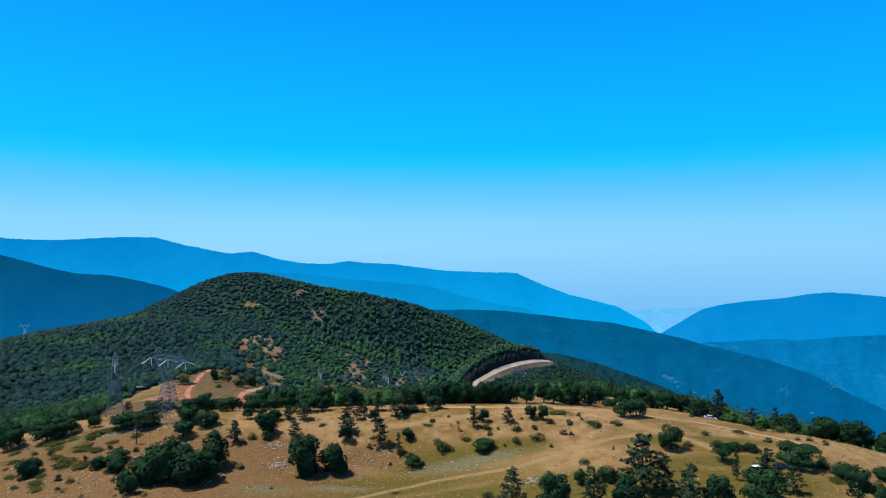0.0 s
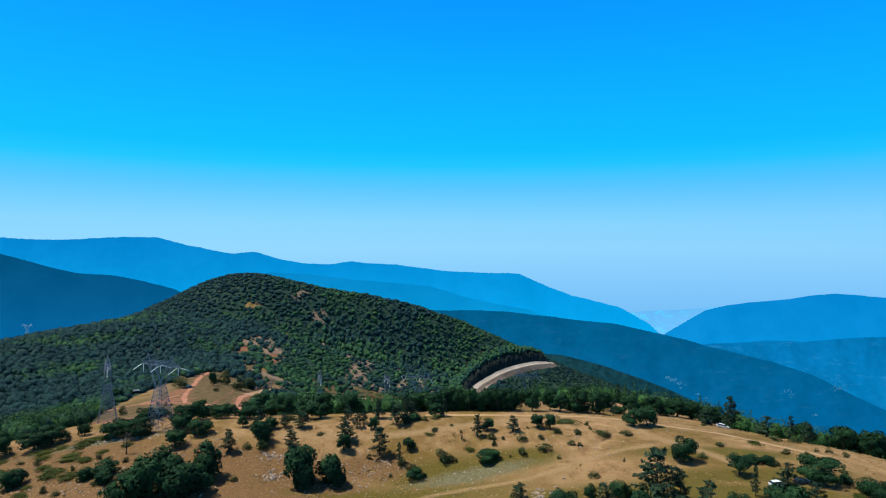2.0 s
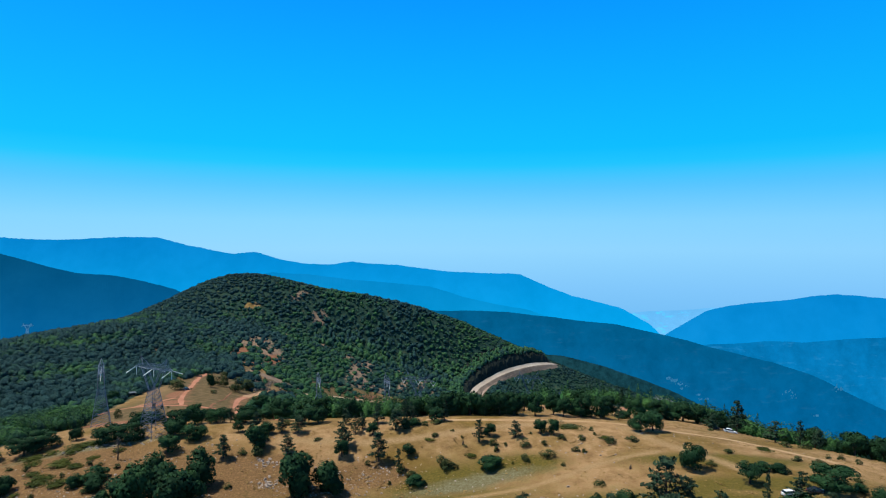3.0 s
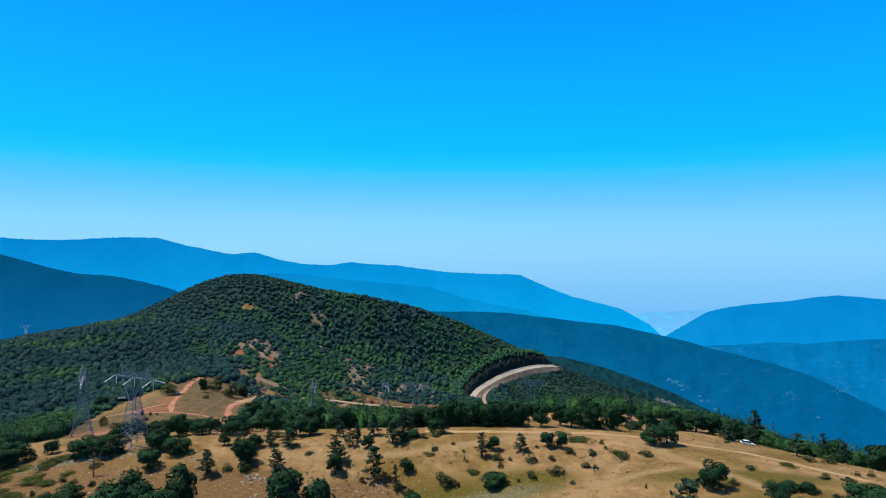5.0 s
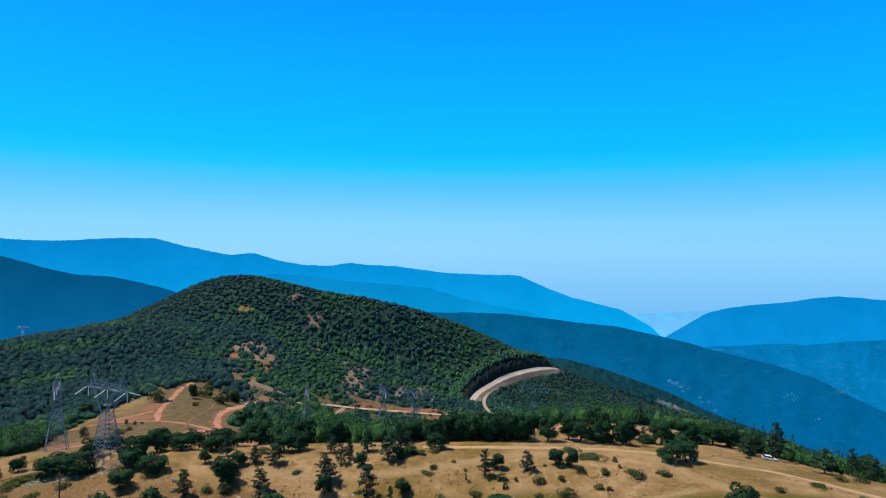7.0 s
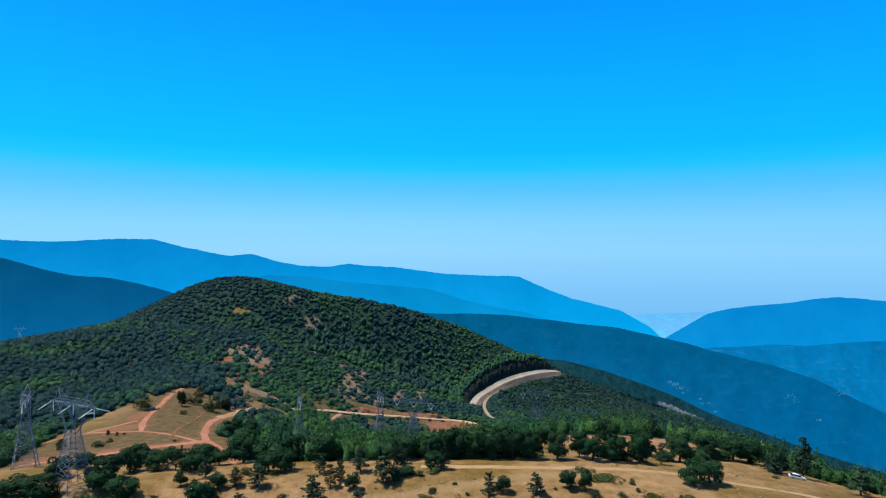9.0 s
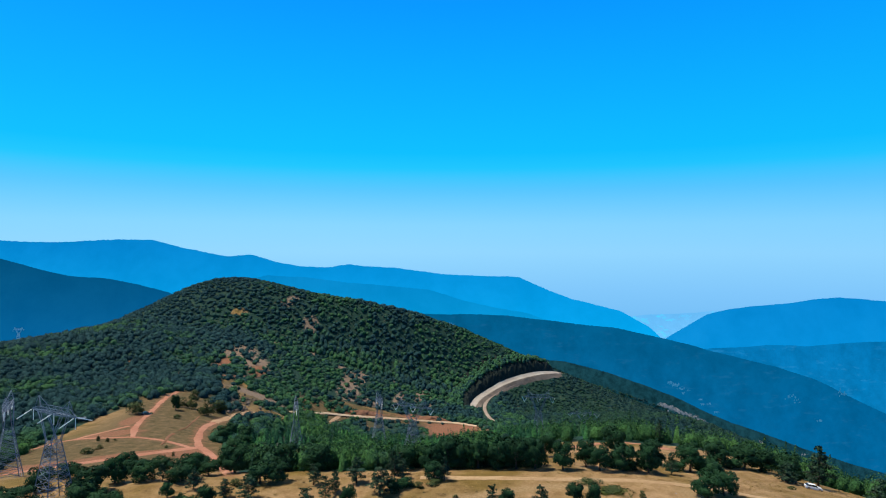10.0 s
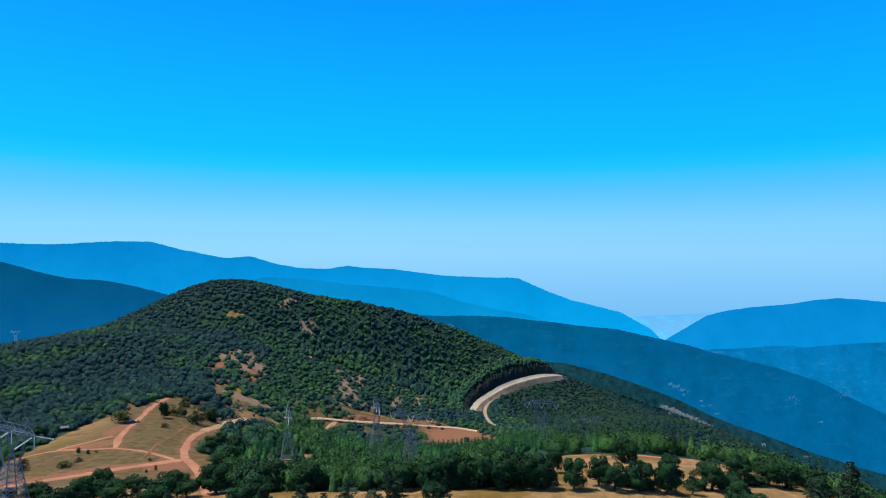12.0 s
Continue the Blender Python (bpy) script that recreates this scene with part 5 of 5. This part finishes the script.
def cut_bank(name, pts, tall, material, label, seed, back=((15, 1.05), (26, 0.55), (40, -0.15))):
    """The steep bank where a road is cut into the hill, on the uphill side."""
    r = np.random.default_rng(seed)
    p = smooth_line(pts, 3.0)
    d = np.gradient(p, axis=0)
    d /= np.linalg.norm(d, axis=1, keepdims=True)
    side = np.stack([-d[:, 1], d[:, 0]], 1)
    n = len(p)
    fade = np.clip(np.minimum(np.arange(n), np.arange(n)[::-1] * 1.5) / 8, 0.05, 1)
    rows = []
    for off, up in ((4.6, 0.0), (6.0, 0.35), (7.6, 0.72), (9.6, 1.0)) + back:
        q = p + side * (off + r.normal(size=n) * 0.5)[:, None]
        rows.append(np.stack([q[:, 0], q[:, 1], height(q[:, 0], q[:, 1]) + tall * up * fade * (1 + 0.12 * r.normal(size=n))], 1))
    k = len(rows)
    i = (np.arange(k - 1)[:, None] * n + np.arange(n - 1)[None]).ravel()
    me = bpy.data.meshes.new(name)
    me.from_pydata(np.concatenate(rows).tolist(), [], np.stack([i, i + 1, i + n + 1, i + n], 1).tolist())
    me.materials.append(material)
    tagged(new(name, me), label, "bank", kind="structure")
    top = np.concatenate([p + side * o for o in (16, 19, 23, 28)])
    return top + r.normal(size=top.shape) * 1.2, tall * np.tile(fade, 4) * np.repeat([1.0, 0.98, 0.8, 0.5], n)


def fill_slope(name, pts, material, label, seed):
    """The loose slope of spoil from a road's outer edge down to the land."""
    r = np.random.default_rng(seed)
    p = smooth_line(pts, 4.0)
    d = np.gradient(p, axis=0)
    d /= np.linalg.norm(d, axis=1, keepdims=True)
    side = np.stack([d[:, 1], -d[:, 0]], 1)
    n = len(p)
    edge = np.maximum(height(*(p + side * 4.2).T), height(*p.T)) * 0.9 + 0.1 * height(*(p + side * 4.2).T) + 0.45
    rows = []
    for off, down in ((4.2, 0.0), (5.0, 0.15), (6.5, 0.5), (8.5, 0.85), (10.5, 1.0)):
        q = p + side * (off + r.normal(size=n) * (0.6 if down else 0))[:, None]
        rows.append(np.stack([q[:, 0], q[:, 1], np.maximum(edge * (1 - down) + (height(q[:, 0], q[:, 1]) + 0.25) * down, height(q[:, 0], q[:, 1]) + 0.2)], 1))
    k = len(rows)
    i = (np.arange(k - 1)[:, None] * n + np.arange(n - 1)[None]).ravel()
    me = bpy.data.meshes.new(name)
    me.from_pydata(np.concatenate(rows).tolist(), [], np.stack([i, i + n, i + n + 1, i + 1], 1).tolist())
    me.polygons.foreach_set("use_smooth", np.ones(len(me.polygons), bool))
    me.materials.append(material)
    return tagged(new(name, me), label, "bank", kind="structure")


fill_slope("bank_mountain_fill", PAVED, MAT_SPOIL, "brownish-grey loose fill slope below the mountain road", 19)
for k_, line_ in enumerate(([(-123.3, 328), (-125.2, 336), (-127.5, 344), (-129.7, 351), (-130.5, 358)], [(-131.5, 364), (-131.2, 373), (-133.5, 382), (-135.8, 392), (-138, 402), (-140.2, 412)])):
    lane("bank_trench", line_, 1.3 - 0.5 * k_, MAT_RAW, "narrow trench of freshly dug red earth", 40 + k_, 0.35, 0.3, step=1.5)
# The deep shade on the cutting's face is put into this near-black rock colour.
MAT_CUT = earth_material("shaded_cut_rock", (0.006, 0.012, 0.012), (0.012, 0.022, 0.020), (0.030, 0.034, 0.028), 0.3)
for k_, line_ in enumerate([[(-96, 669), (-84, 681), (-72, 690), (-60, 699)], [(-36, 711), (-20, 716), (-4, 720), (10, 723)]]):
    cut_bank("bank_shelf_cut", line_, 4.0, MAT_RAW, "raw brown-red earth cutting above the shelf road", 3 + 6 * k_, ((11.5, 0.8), (14.5, -0.2)))
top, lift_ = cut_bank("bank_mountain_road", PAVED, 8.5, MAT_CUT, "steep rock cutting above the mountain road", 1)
pick = np.random.default_rng(5).uniform(size=len(top)) < 0.95
tx, ty, tz = top[pick, 0], top[pick, 1], lift_[pick]
rt = np.random.default_rng(6)
wt_ = rt.uniform(4, 7.5, len(tx))
woodland("cutting_scrub", tx, ty, wt_ * 0.85, wt_, 14, 0.10, MAT_HILL, "dark scrub along the top of the cutting", rt, lift=tz)


# ---- stones ----
def stone_material():
    m, nt, bs = nodes_of("limestone")
    co = nt.nodes.new("ShaderNodeTexCoord").outputs["Object"]
    a = noise_tex(nt, 2.5, 6, 0.7, co)
    nt.links.new(ramp(nt, a, [(0.3, (0.15, 0.125, 0.105)), (0.55, (0.30, 0.255, 0.22)), (0.75, (0.44, 0.39, 0.345))]), bs.inputs["Base Color"])
    bs.inputs["Roughness"].default_value = 0.9
    bump(nt, bs, a, 0.6, 0.06)
    return m


MAT_STONE = stone_material()


MAT_ROCK = earth_material("brown_rock", (0.05, 0.04, 0.033), (0.10, 0.085, 0.07), (0.18, 0.155, 0.13), 0.6)


def stones(name, spots, seed, label, material=None):
    """Loose stones as one mesh: (x, y, spread x, spread y, count, largest)."""
    r = np.random.default_rng(seed)
    base = np.array([(-1, -1, 0), (1, -1, 0), (1, 1, 0), (-1, 1, 0), (-0.7, -0.6, 1), (0.6, -0.7, 0.9), (0.7, 0.6, 1), (-0.6, 0.7, 0.8)], float)
    faces = [(0, 1, 5, 4), (1, 2, 6, 5), (2, 3, 7, 6), (3, 0, 4, 7), (4, 5, 6, 7)]
    co, fa = [], []
    for x, y, sx, sy, n, big in spots:
        for _ in range(n):
            px, py = x + r.normal() * sx, y + r.normal() * sy
            s = big * r.uniform(0.25, 1.0) ** 2 + 0.1
            a = r.uniform(0, 6.28)
            v = (base + r.normal(size=base.shape) * 0.18) * s * np.array([r.uniform(0.4, 0.7), r.uniform(0.35, 0.6), r.uniform(0.35, 0.6)])
            v = np.stack([v[:, 0] * math.cos(a) - v[:, 1] * math.sin(a), v[:, 0] * math.sin(a) + v[:, 1] * math.cos(a), v[:, 2]], 1)
            fa += [tuple(len(co) + i for i in f_) for f_ in faces]
            co += (v + np.array([px, py, float(height(px, py)) - 0.06])).tolist()
    me = bpy.data.meshes.new(name)
    me.from_pydata(co, [], fa)
    me.materials.append(material or MAT_STONE)
    return tagged(new(name, me), label, "stones", kind="stuff")


stones("stone_heap", [(-53.5, 191.5, 1.6, 1.2, 46, 0.9), (-49.5, 181.5, 1.8, 1.4, 60, 0.9)], 1, "heaps of grey limestone on the slope")
stones("stone_ledge", [(-118, 202.5, 7, 0.9, 60, 0.6), (-106, 204.5, 6, 0.9, 70, 0.65), (-96, 211.5, 5, 1.2, 50, 0.6)], 2, "broken pale limestone ledge beside the pylon")
stones("stone_scatter_west", [(-112, 172, 22, 9, 420, 0.55), (-85, 164, 18, 7, 200, 0.5), (-36, 180, 8, 4, 200, 0.5), (-22, 189, 7, 4, 190, 0.5)], 3, "pale stones strewn over brown soil")
stones("stone_scatter_east", [(23, 165, 4, 4, 60, 0.8), (40, 194, 10, 5, 40, 0.6), (5, 176, 25, 9, 130, 0.45), (60, 205, 25, 6, 60, 0.5), (-70, 198, 20, 6, 120, 0.5)], 4, "pale stones strewn over dry grass")
stones("rock_outcrop", [(-142, 468, 4, 12, 150, 2.8), (-150, 512, 8, 14, 160, 2.6), (-190, 470, 6, 5, 40, 2.0)], 5, "dark grey rock outcrop at the hill foot", MAT_ROCK)


# ---- pylons ----
def steel_material():
    m, nt, bs = nodes_of("galvanised_steel")
    co = nt.nodes.new("ShaderNodeTexCoord").outputs["Object"]
    a = noise_tex(nt, 1.5, 5, 0.6, co)
    nt.links.new(ramp(nt, a, [(0.3, (0.07, 0.105, 0.16)), (0.7, (0.13, 0.18, 0.26))]), bs.inputs["Base Color"])
    bs.inputs["Metallic"].default_value = 0.3
    bs.inputs["Roughness"].default_value = 0.55
    return m


def plain_material(name, colour, rough_=0.4, metal=0.0, vary=0.15):
    m, nt, bs = nodes_of(name)
    co = nt.nodes.new("ShaderNodeTexCoord").outputs["Object"]
    a = noise_tex(nt, 4.0, 5, 0.6, co)
    nt.links.new(ramp(nt, a, [(0.3, tuple(v * (1 - vary) for v in colour)), (0.7, tuple(min(1, v * (1 + vary)) for v in colour))]), bs.inputs["Base Color"])
    bs.inputs["Roughness"].default_value = rough_
    bs.inputs["Metallic"].default_value = metal
    return m


MAT_STEEL = steel_material()
MAT_GLASS_STRING = plain_material("pale_insulator_glass", (0.62, 0.68, 0.70), 0.25)


def bar(bm, a, b, t):
    """A steel angle from a to b, t thick."""
    a, b = Vector(a), Vector(b)
    q = (b - a).to_track_quat("Z", "Y")
    ring = [[bm.verts.new(p + q @ Vector((x * t / 2, y * t / 2, 0))) for x, y in ((-1, -1), (1, -1), (1, 1), (-1, 1))] for p in (a, b)]
    for k in range(4):
        bm.faces.new((ring[0][k], ring[0][(k + 1) % 4], ring[1][(k + 1) % 4], ring[1][k]))
    bm.faces.new(ring[0][::-1])
    bm.faces.new(ring[1])


def pylon(x, y, turn, h, arm, strain, label, group, base=None, steel=None):
    """A lattice pylon of the waisted kind: four splayed legs, a waist, two arms and a long cross beam with earth-wire peaks."""
    root = new("pylon")
    root.empty_display_size = 1
    steel = steel or MAT_STEEL
    if base is None:
        base = float(min(height(x + u, y + v) for u in (-4, 4) for v in (-4, 4)))
    root.matrix_world = pose(x, y, base, 0, 0, turn)
    foot, waist = h * 0.135, h * 0.045
    z_w, z_b = h * 0.60, h * 0.86
    th = h * 0.0042
    corners = ((-1, -1), (1, -1), (1, 1), (-1, 1))

    def leg_at(c, z):
        w = foot + (waist - foot) * z / z_w
        return Vector((c[0] * w, c[1] * w, z))
    levels = [0, 0.17, 0.32, 0.45, 0.56, 0.66, 0.75, 0.83, 0.92, 1.0]
    for c in corners:
        bm = bmesh.new()
        bar(bm, leg_at(c, -0.6), leg_at(c, z_w), th * 1.5)
        part("leg", bm, steel, root)
    for k in range(4):
        bm = bmesh.new()
        ca, cb = corners[k], corners[(k + 1) % 4]
        for la, lb in zip(levels, levels[1:]):
            bar(bm, leg_at(ca, la * z_w), leg_at(cb, lb * z_w), th * 0.8)
            bar(bm, leg_at(cb, la * z_w), leg_at(ca, lb * z_w), th * 0.8)
            bar(bm, leg_at(ca, lb * z_w), leg_at(cb, lb * z_w), th * 0.7)
        part("bracing", bm, steel, root)
    head = arm * 0.27
    for s in (-1, 1):
        bm = bmesh.new()
        for d in (-1, 1):
            for inner in (0.55, 1.0):
                bar(bm, (s * waist * inner, d * waist, z_w), (s * head * (0.8 if inner < 1 else 1.0), d * waist * 0.7, z_b), th * 1.2)
            for i in range(5):
                f0, f1 = i / 5, (i + 1) / 5
                lo = Vector((s * (waist * 0.55 + (head * 0.8 - waist * 0.55) * f0), d * waist, z_w + (z_b - z_w) * f0))
                hi = Vector((s * (waist + (head - waist) * f1), d * waist * 0.9, z_w + (z_b - z_w) * f1))
                bar(bm, lo, hi, th * 0.7)
        part("arm", bm, steel, root)
    bm = bmesh.new()
    n = 14
    deep, high = waist * 0.75, h * 0.05
    for d in (-1, 1):
        bar(bm, (-arm / 2, 0, z_b), (-head, d * deep, z_b), th)
        bar(bm, (arm / 2, 0, z_b), (head, d * deep, z_b), th)
        bar(bm, (-head, d * deep, z_b), (head, d * deep, z_b), th * 1.2)
        bar(bm, (-arm / 2, 0, z_b), (-head, d * deep, z_b + high), th)
        bar(bm, (arm / 2, 0, z_b), (head, d * deep, z_b + high), th)
        bar(bm, (-head, d * deep, z_b + high), (head, d * deep, z_b + high), th)
        for i in range(n):
            xa, xb = -arm / 2 + arm * i / n, -arm / 2 + arm * (i + 1) / n

            def beam(px, top):
                k_ = min(1, (arm / 2 - abs(px)) / (arm / 2 - head))
                return Vector((px, d * deep * k_, z_b + (high * k_ if top else 0)))
            bar(bm, beam(xa, i % 2 == 0), beam(xb, i % 2 == 1), th * 0.8)
            bar(bm, beam(xa, False), Vector((xb, -d * deep * min(1, (arm / 2 - abs(xb)) / (arm / 2 - head)), z_b)), th * 0.6)
    part("cross_beam", bm, steel, root)
    for s in (-1, 1):
        bm = bmesh.new()
        top = Vector((s * head * 1.25, 0, h))
        for d in (-1, 1):
            bar(bm, (s * head * 0.8, d * deep, z_b + high), top, th)
            bar(bm, (s * head * 1.3, d * deep * 0.8, z_b + high * 0.7), top, th)
        bar(bm, (s * head * 0.95, -deep * 0.6, z_b + high * 1.6), (s * head * 1.3, deep * 0.6, z_b + high * 1.6), th * 0.7)
        part("peak", bm, steel, root)
    size = h * 0.0055
    for px in (-arm * 0.46, 0, arm * 0.46):
        if strain:
            for d in (-1, 1):
                a, b = Vector((px, d * deep * 0.5, z_b - 0.1)), Vector((px + 0.2, d * (deep * 0.5 + h * 0.135), z_b - h * 0.062))
                bm = bmesh.new()
                bar(bm, a, b, size * 0.8)
                for k in range(12):
                    p = a.lerp(b, (k + 0.5) / 12)
                    bar(bm, p, p + (b - a).normalized() * 0.12, size * 1.7)
                part("insulator_string", bm, MAT_GLASS_STRING, root, "white glass insulator string")
            bm = bmesh.new()
            bar(bm, (px, 0, z_b), (px, 0, z_b - h * 0.11), size)
            part("jumper_insulator", bm, MAT_GLASS_STRING, root, "hanging white insulator")
        else:
            for d in (-1, 1):
                a, b = Vector((px + d * arm * 0.085, 0, z_b)), Vector((px, 0, z_b - h * 0.10))
                bm = bmesh.new()
                bar(bm, a, b, size * 0.8)
                for k in range(10):
                    p = a.lerp(b, (k + 0.5) / 10)
                    bar(bm, p, p + (b - a).normalized() * 0.12, size * 1.7)
                part("insulator_string", bm, MAT_GLASS_STRING, root, "white glass insulator string in a V")
    return tagged(root, label, "pylon", group)


pylon(-95.3, 211.5, -28, 25.8, 19.0, True, "grey steel lattice strain pylon with white insulators on the ridge", "power line pylons")
pylon(-136.0, 253.0, -62, 27.5, 17.0, False, "grey steel lattice pylon seen along its cross beam", "power line pylons")
pylon(-15.0, 342.0, -28, 25.5, 20.0, False, "tall steel lattice pylon rising from young conifers", "power line pylons")
pylon(-46.0, 490.0, -72, 39.0, 19.0, False, "tall steel lattice pylon above the plantation", "power line pylons")
pylon(62.0, 470.0, -12, 35.0, 20.0, False, "steel lattice pylon with V insulators among trees", "power line pylons")
pylon(97.0, 492.0, -12, 21.5, 20.0, False, "steel lattice pylon with its head above the woods", "power line pylons")
pylon(-72.0, 358.0, -75, 26.0, 17.0, False, "slender steel lattice pylon between dark trees", "power line pylons")

# The steel is coloured pale blue-grey to hold the haze of distance.
pylon(-2406.0, 3512.0, 10, 84.0, 60.0, False, "far pale pylon on the flank of the hazy mountain", "power line pylons", -456.0, plain_material("far_hazed_steel", (0.55, 0.62, 0.70), 0.5))


# ---- vehicles ----
MAT_WHITE_PAINT = plain_material("white_car_paint", (0.62, 0.68, 0.74), 0.25, 0.0, 0.05)
MAT_DARK_PAINT = plain_material("dark_car_paint", (0.022, 0.028, 0.045), 0.25, 0.0, 0.1)
MAT_WINDOW = plain_material("car_glass", (0.015, 0.025, 0.035), 0.08, 0.0, 0.05)
MAT_TYRE = plain_material("tyre_rubber", (0.018, 0.018, 0.018), 0.85)
MAT_RIM = plain_material("wheel_rim", (0.35, 0.36, 0.38), 0.35, 0.7)
MAT_LAMP = plain_material("lamp_lens", (0.55, 0.12, 0.10), 0.2)
MAT_HEAD = plain_material("headlight_lens", (0.65, 0.68, 0.70), 0.15)


def loft(sections):
    """A closed skin through cross sections of the same length (lists of points)."""
    bm = bmesh.new()
    rows = [[bm.verts.new(p) for p in sec] for sec in sections]
    m = len(rows[0])
    for ra, rb in zip(rows, rows[1:]):
        for k in range(m):
            bm.faces.new((ra[k], ra[(k + 1) % m], rb[(k + 1) % m], rb[k]))
    bm.faces.new(rows[0][::-1])
    bm.faces.new(rows[-1])
    bmesh.ops.recalc_face_normals(bm, faces=bm.faces)
    return bm


def wheel_bm(cx, cy, rad, width):
    bm = bmesh.new()
    bmesh.ops.create_cone(bm, cap_ends=True, segments=16, radius1=rad, radius2=rad, depth=width, matrix=Matrix.Translation((cx, cy, rad)) @ Matrix.Rotation(math.pi / 2, 4, "X"))
    return bm


def car(x, y, turn, paint, label, length=4.4, wide=1.78, tall=1.46, boxy=0.0):
    """A parked car: hull, glazed cabin with roof, four wheels, lamps; it faces its own +x."""
    root = new("car")
    L, Wd = length / 2, wide / 2
    slope = []
    for u in (-L * 0.6, L * 0.6):
        slope.append(float(height(x + u * math.cos(radians(turn)), y + u * math.sin(radians(turn)))))
    pitch = -math.degrees(math.atan2(slope[1] - slope[0], L * 1.2))
    root.matrix_world = pose(x, y, sum(slope) / 2 + 0.05, 0, pitch, turn)
    hull = []
    for px, w, lo, hi in ((-L, 0.78, 0.42, 0.82), (-L * 0.96, 0.94, 0.26, 0.92), (-L * 0.6, 1.0, 0.22, 0.96), (0, 1.0, 0.20, 0.95), (L * 0.52, 1.0, 0.22, 0.92), (L * 0.9, 0.92, 0.24, 0.76), (L, 0.74, 0.36, 0.62)):
        hull.append([(px, s * Wd * w * k, z) for s, k, z in ((-1, 0.92, lo), (-1, 1.0, (lo + hi) / 2), (-1, 0.93, hi), (1, 0.93, hi), (1, 1.0, (lo + hi) / 2), (1, 0.92, lo))])
    part("body", loft(hull), paint, root)
    cab = []
    for px, w, z in ((-L * (0.90 - 0.02 * boxy), 0.90, 0.93), (-L * (0.62 + 0.22 * boxy), 0.78, tall - 0.06), (-L * 0.1, 0.78, tall - 0.03), (L * 0.16, 0.77, tall - 0.06), (L * 0.52, 0.88, 0.92)):
        cab.append([(px, -Wd * 0.90, 0.90), (px, -Wd * w, z), (px, Wd * w, z), (px, Wd * 0.90, 0.90)])
    part("window_glass", loft(cab), MAT_WINDOW, root, "dark car glass")
    roof = []
    for px, w, z in ((-L * (0.66 + 0.2 * boxy), 0.74, tall - 0.05), (-L * 0.35, 0.77, tall), (0, 0.77, tall), (L * 0.17, 0.74, tall - 0.04)):
        roof.append([(px, -Wd * w, z - 0.05), (px, -Wd * w * 0.9, z), (px, Wd * w * 0.9, z), (px, Wd * w, z - 0.05)])
    part("roof", loft(roof), paint, root)
    for sx in (-0.60, 0.62):
        for sy in (-1, 1):
            tyre = part("wheel", wheel_bm(L * sx, sy * Wd * 0.90, 0.32, 0.20), MAT_TYRE, root, "black tyre")
            part("rim", wheel_bm(0, 0, 0.20, 0.215), MAT_RIM, tyre, "grey wheel rim")
            tyre.children[0].location = (L * sx, sy * Wd * 0.90, 0.12)
    for sy in (-1, 1):
        for name, px, z, mt in (("headlight", L * 0.95, 0.62, MAT_HEAD), ("tail_light", -L * 0.975, 0.76, MAT_LAMP)):
            bm = bmesh.new()
            bmesh.ops.create_cube(bm, size=1, matrix=Matrix.Translation((px, sy * Wd * 0.68, z)) @ Matrix.Diagonal((0.14, 0.34, 0.14, 1)))
            part(name, bm, mt, root)
    return tagged(root, label, "car")


car(104.6, 238.6, -12, MAT_WHITE_PAINT, "white saloon car parked in the shade of a pine", 4.6)
car(101.5, 245.5, -20, MAT_DARK_PAINT, "dark hatchback car parked under a tree", 4.2, boxy=0.5)
car(82.8, 160.5, 10, MAT_WHITE_PAINT, "white hatchback car half hidden behind trees", 4.2, boxy=0.5)
car(90.0, 162.5, 15, MAT_DARK_PAINT, "dark car parked under a spreading oak", 4.3)
car(-163.7, 398.0, 55, MAT_DARK_PAINT, "dark off-road car standing on the red track", 4.6, 1.9, 1.8, 1.0)


def shelter(x, y, turn):
    """A small low shed with a bluish sheet roof at the wood's edge."""
    root = new("shed")
    z = float(height(x, y))
    root.matrix_world = pose(x, y, z - 0.2, 0, 0, turn)
    for px in (-3.1, 0, 3.1):
        for py in (-1.6, 1.6):
            bm = bmesh.new()
            bar(bm, (px, py, 0), (px, py, 2.5), 0.18)
            part("post", bm, MAT_BARK, root)
    bm = bmesh.new()
    bmesh.ops.create_cube(bm, size=1, matrix=Matrix.Translation((0, 1.5, 1.2)) @ Matrix.Diagonal((6.2, 0.15, 2.2, 1)))
    part("wall", bm, MAT_DARK_PAINT, root, "dark blue back wall")
    part("roof", loft([[(px, -2.2, 2.45), (px, 0, 2.9), (px, 2.2, 2.45), (px, 2.2, 2.37), (px, 0, 2.8), (px, -2.2, 2.37)] for px in (-3.6, -1.2, 1.2, 3.6)]),
         plain_material("blue_grey_sheet", (0.06, 0.09, 0.12), 0.5, 0.1), root, "blue-grey metal sheet roof")
    return tagged(root, "small low shed with a blue-grey roof at the wood's edge", "shed")


shelter(-191.0, 388.0, 22)


def stump(x, y, h):
    """A charred, splintered tree stump."""
    root = new("tree_stump")
    root.location = (x, y, float(height(x, y)) - 0.1)
    part("stem", tube([(0, 0, 0), (0.05, 0, h * 0.5), (0.16, 0.04, h)], [0.34, 0.24, 0.10], 8), MAT_BARK, root, smooth=True)
    for a in (0.4, 2.3, 4.2):
        part("splinter", tube([(math.cos(a) * 0.2, math.sin(a) * 0.2, 0), (math.cos(a) * 0.34, math.sin(a) * 0.34, h * 0.62)], [0.13, 0.03], 5), MAT_BARK, root, smooth=True)
    return tagged(root, "dark charred tree stump in dry grass", "stump", "tree stumps")


stump(50.4, 180.6, 1.3)
stump(5.1, 202.2, 1.3)
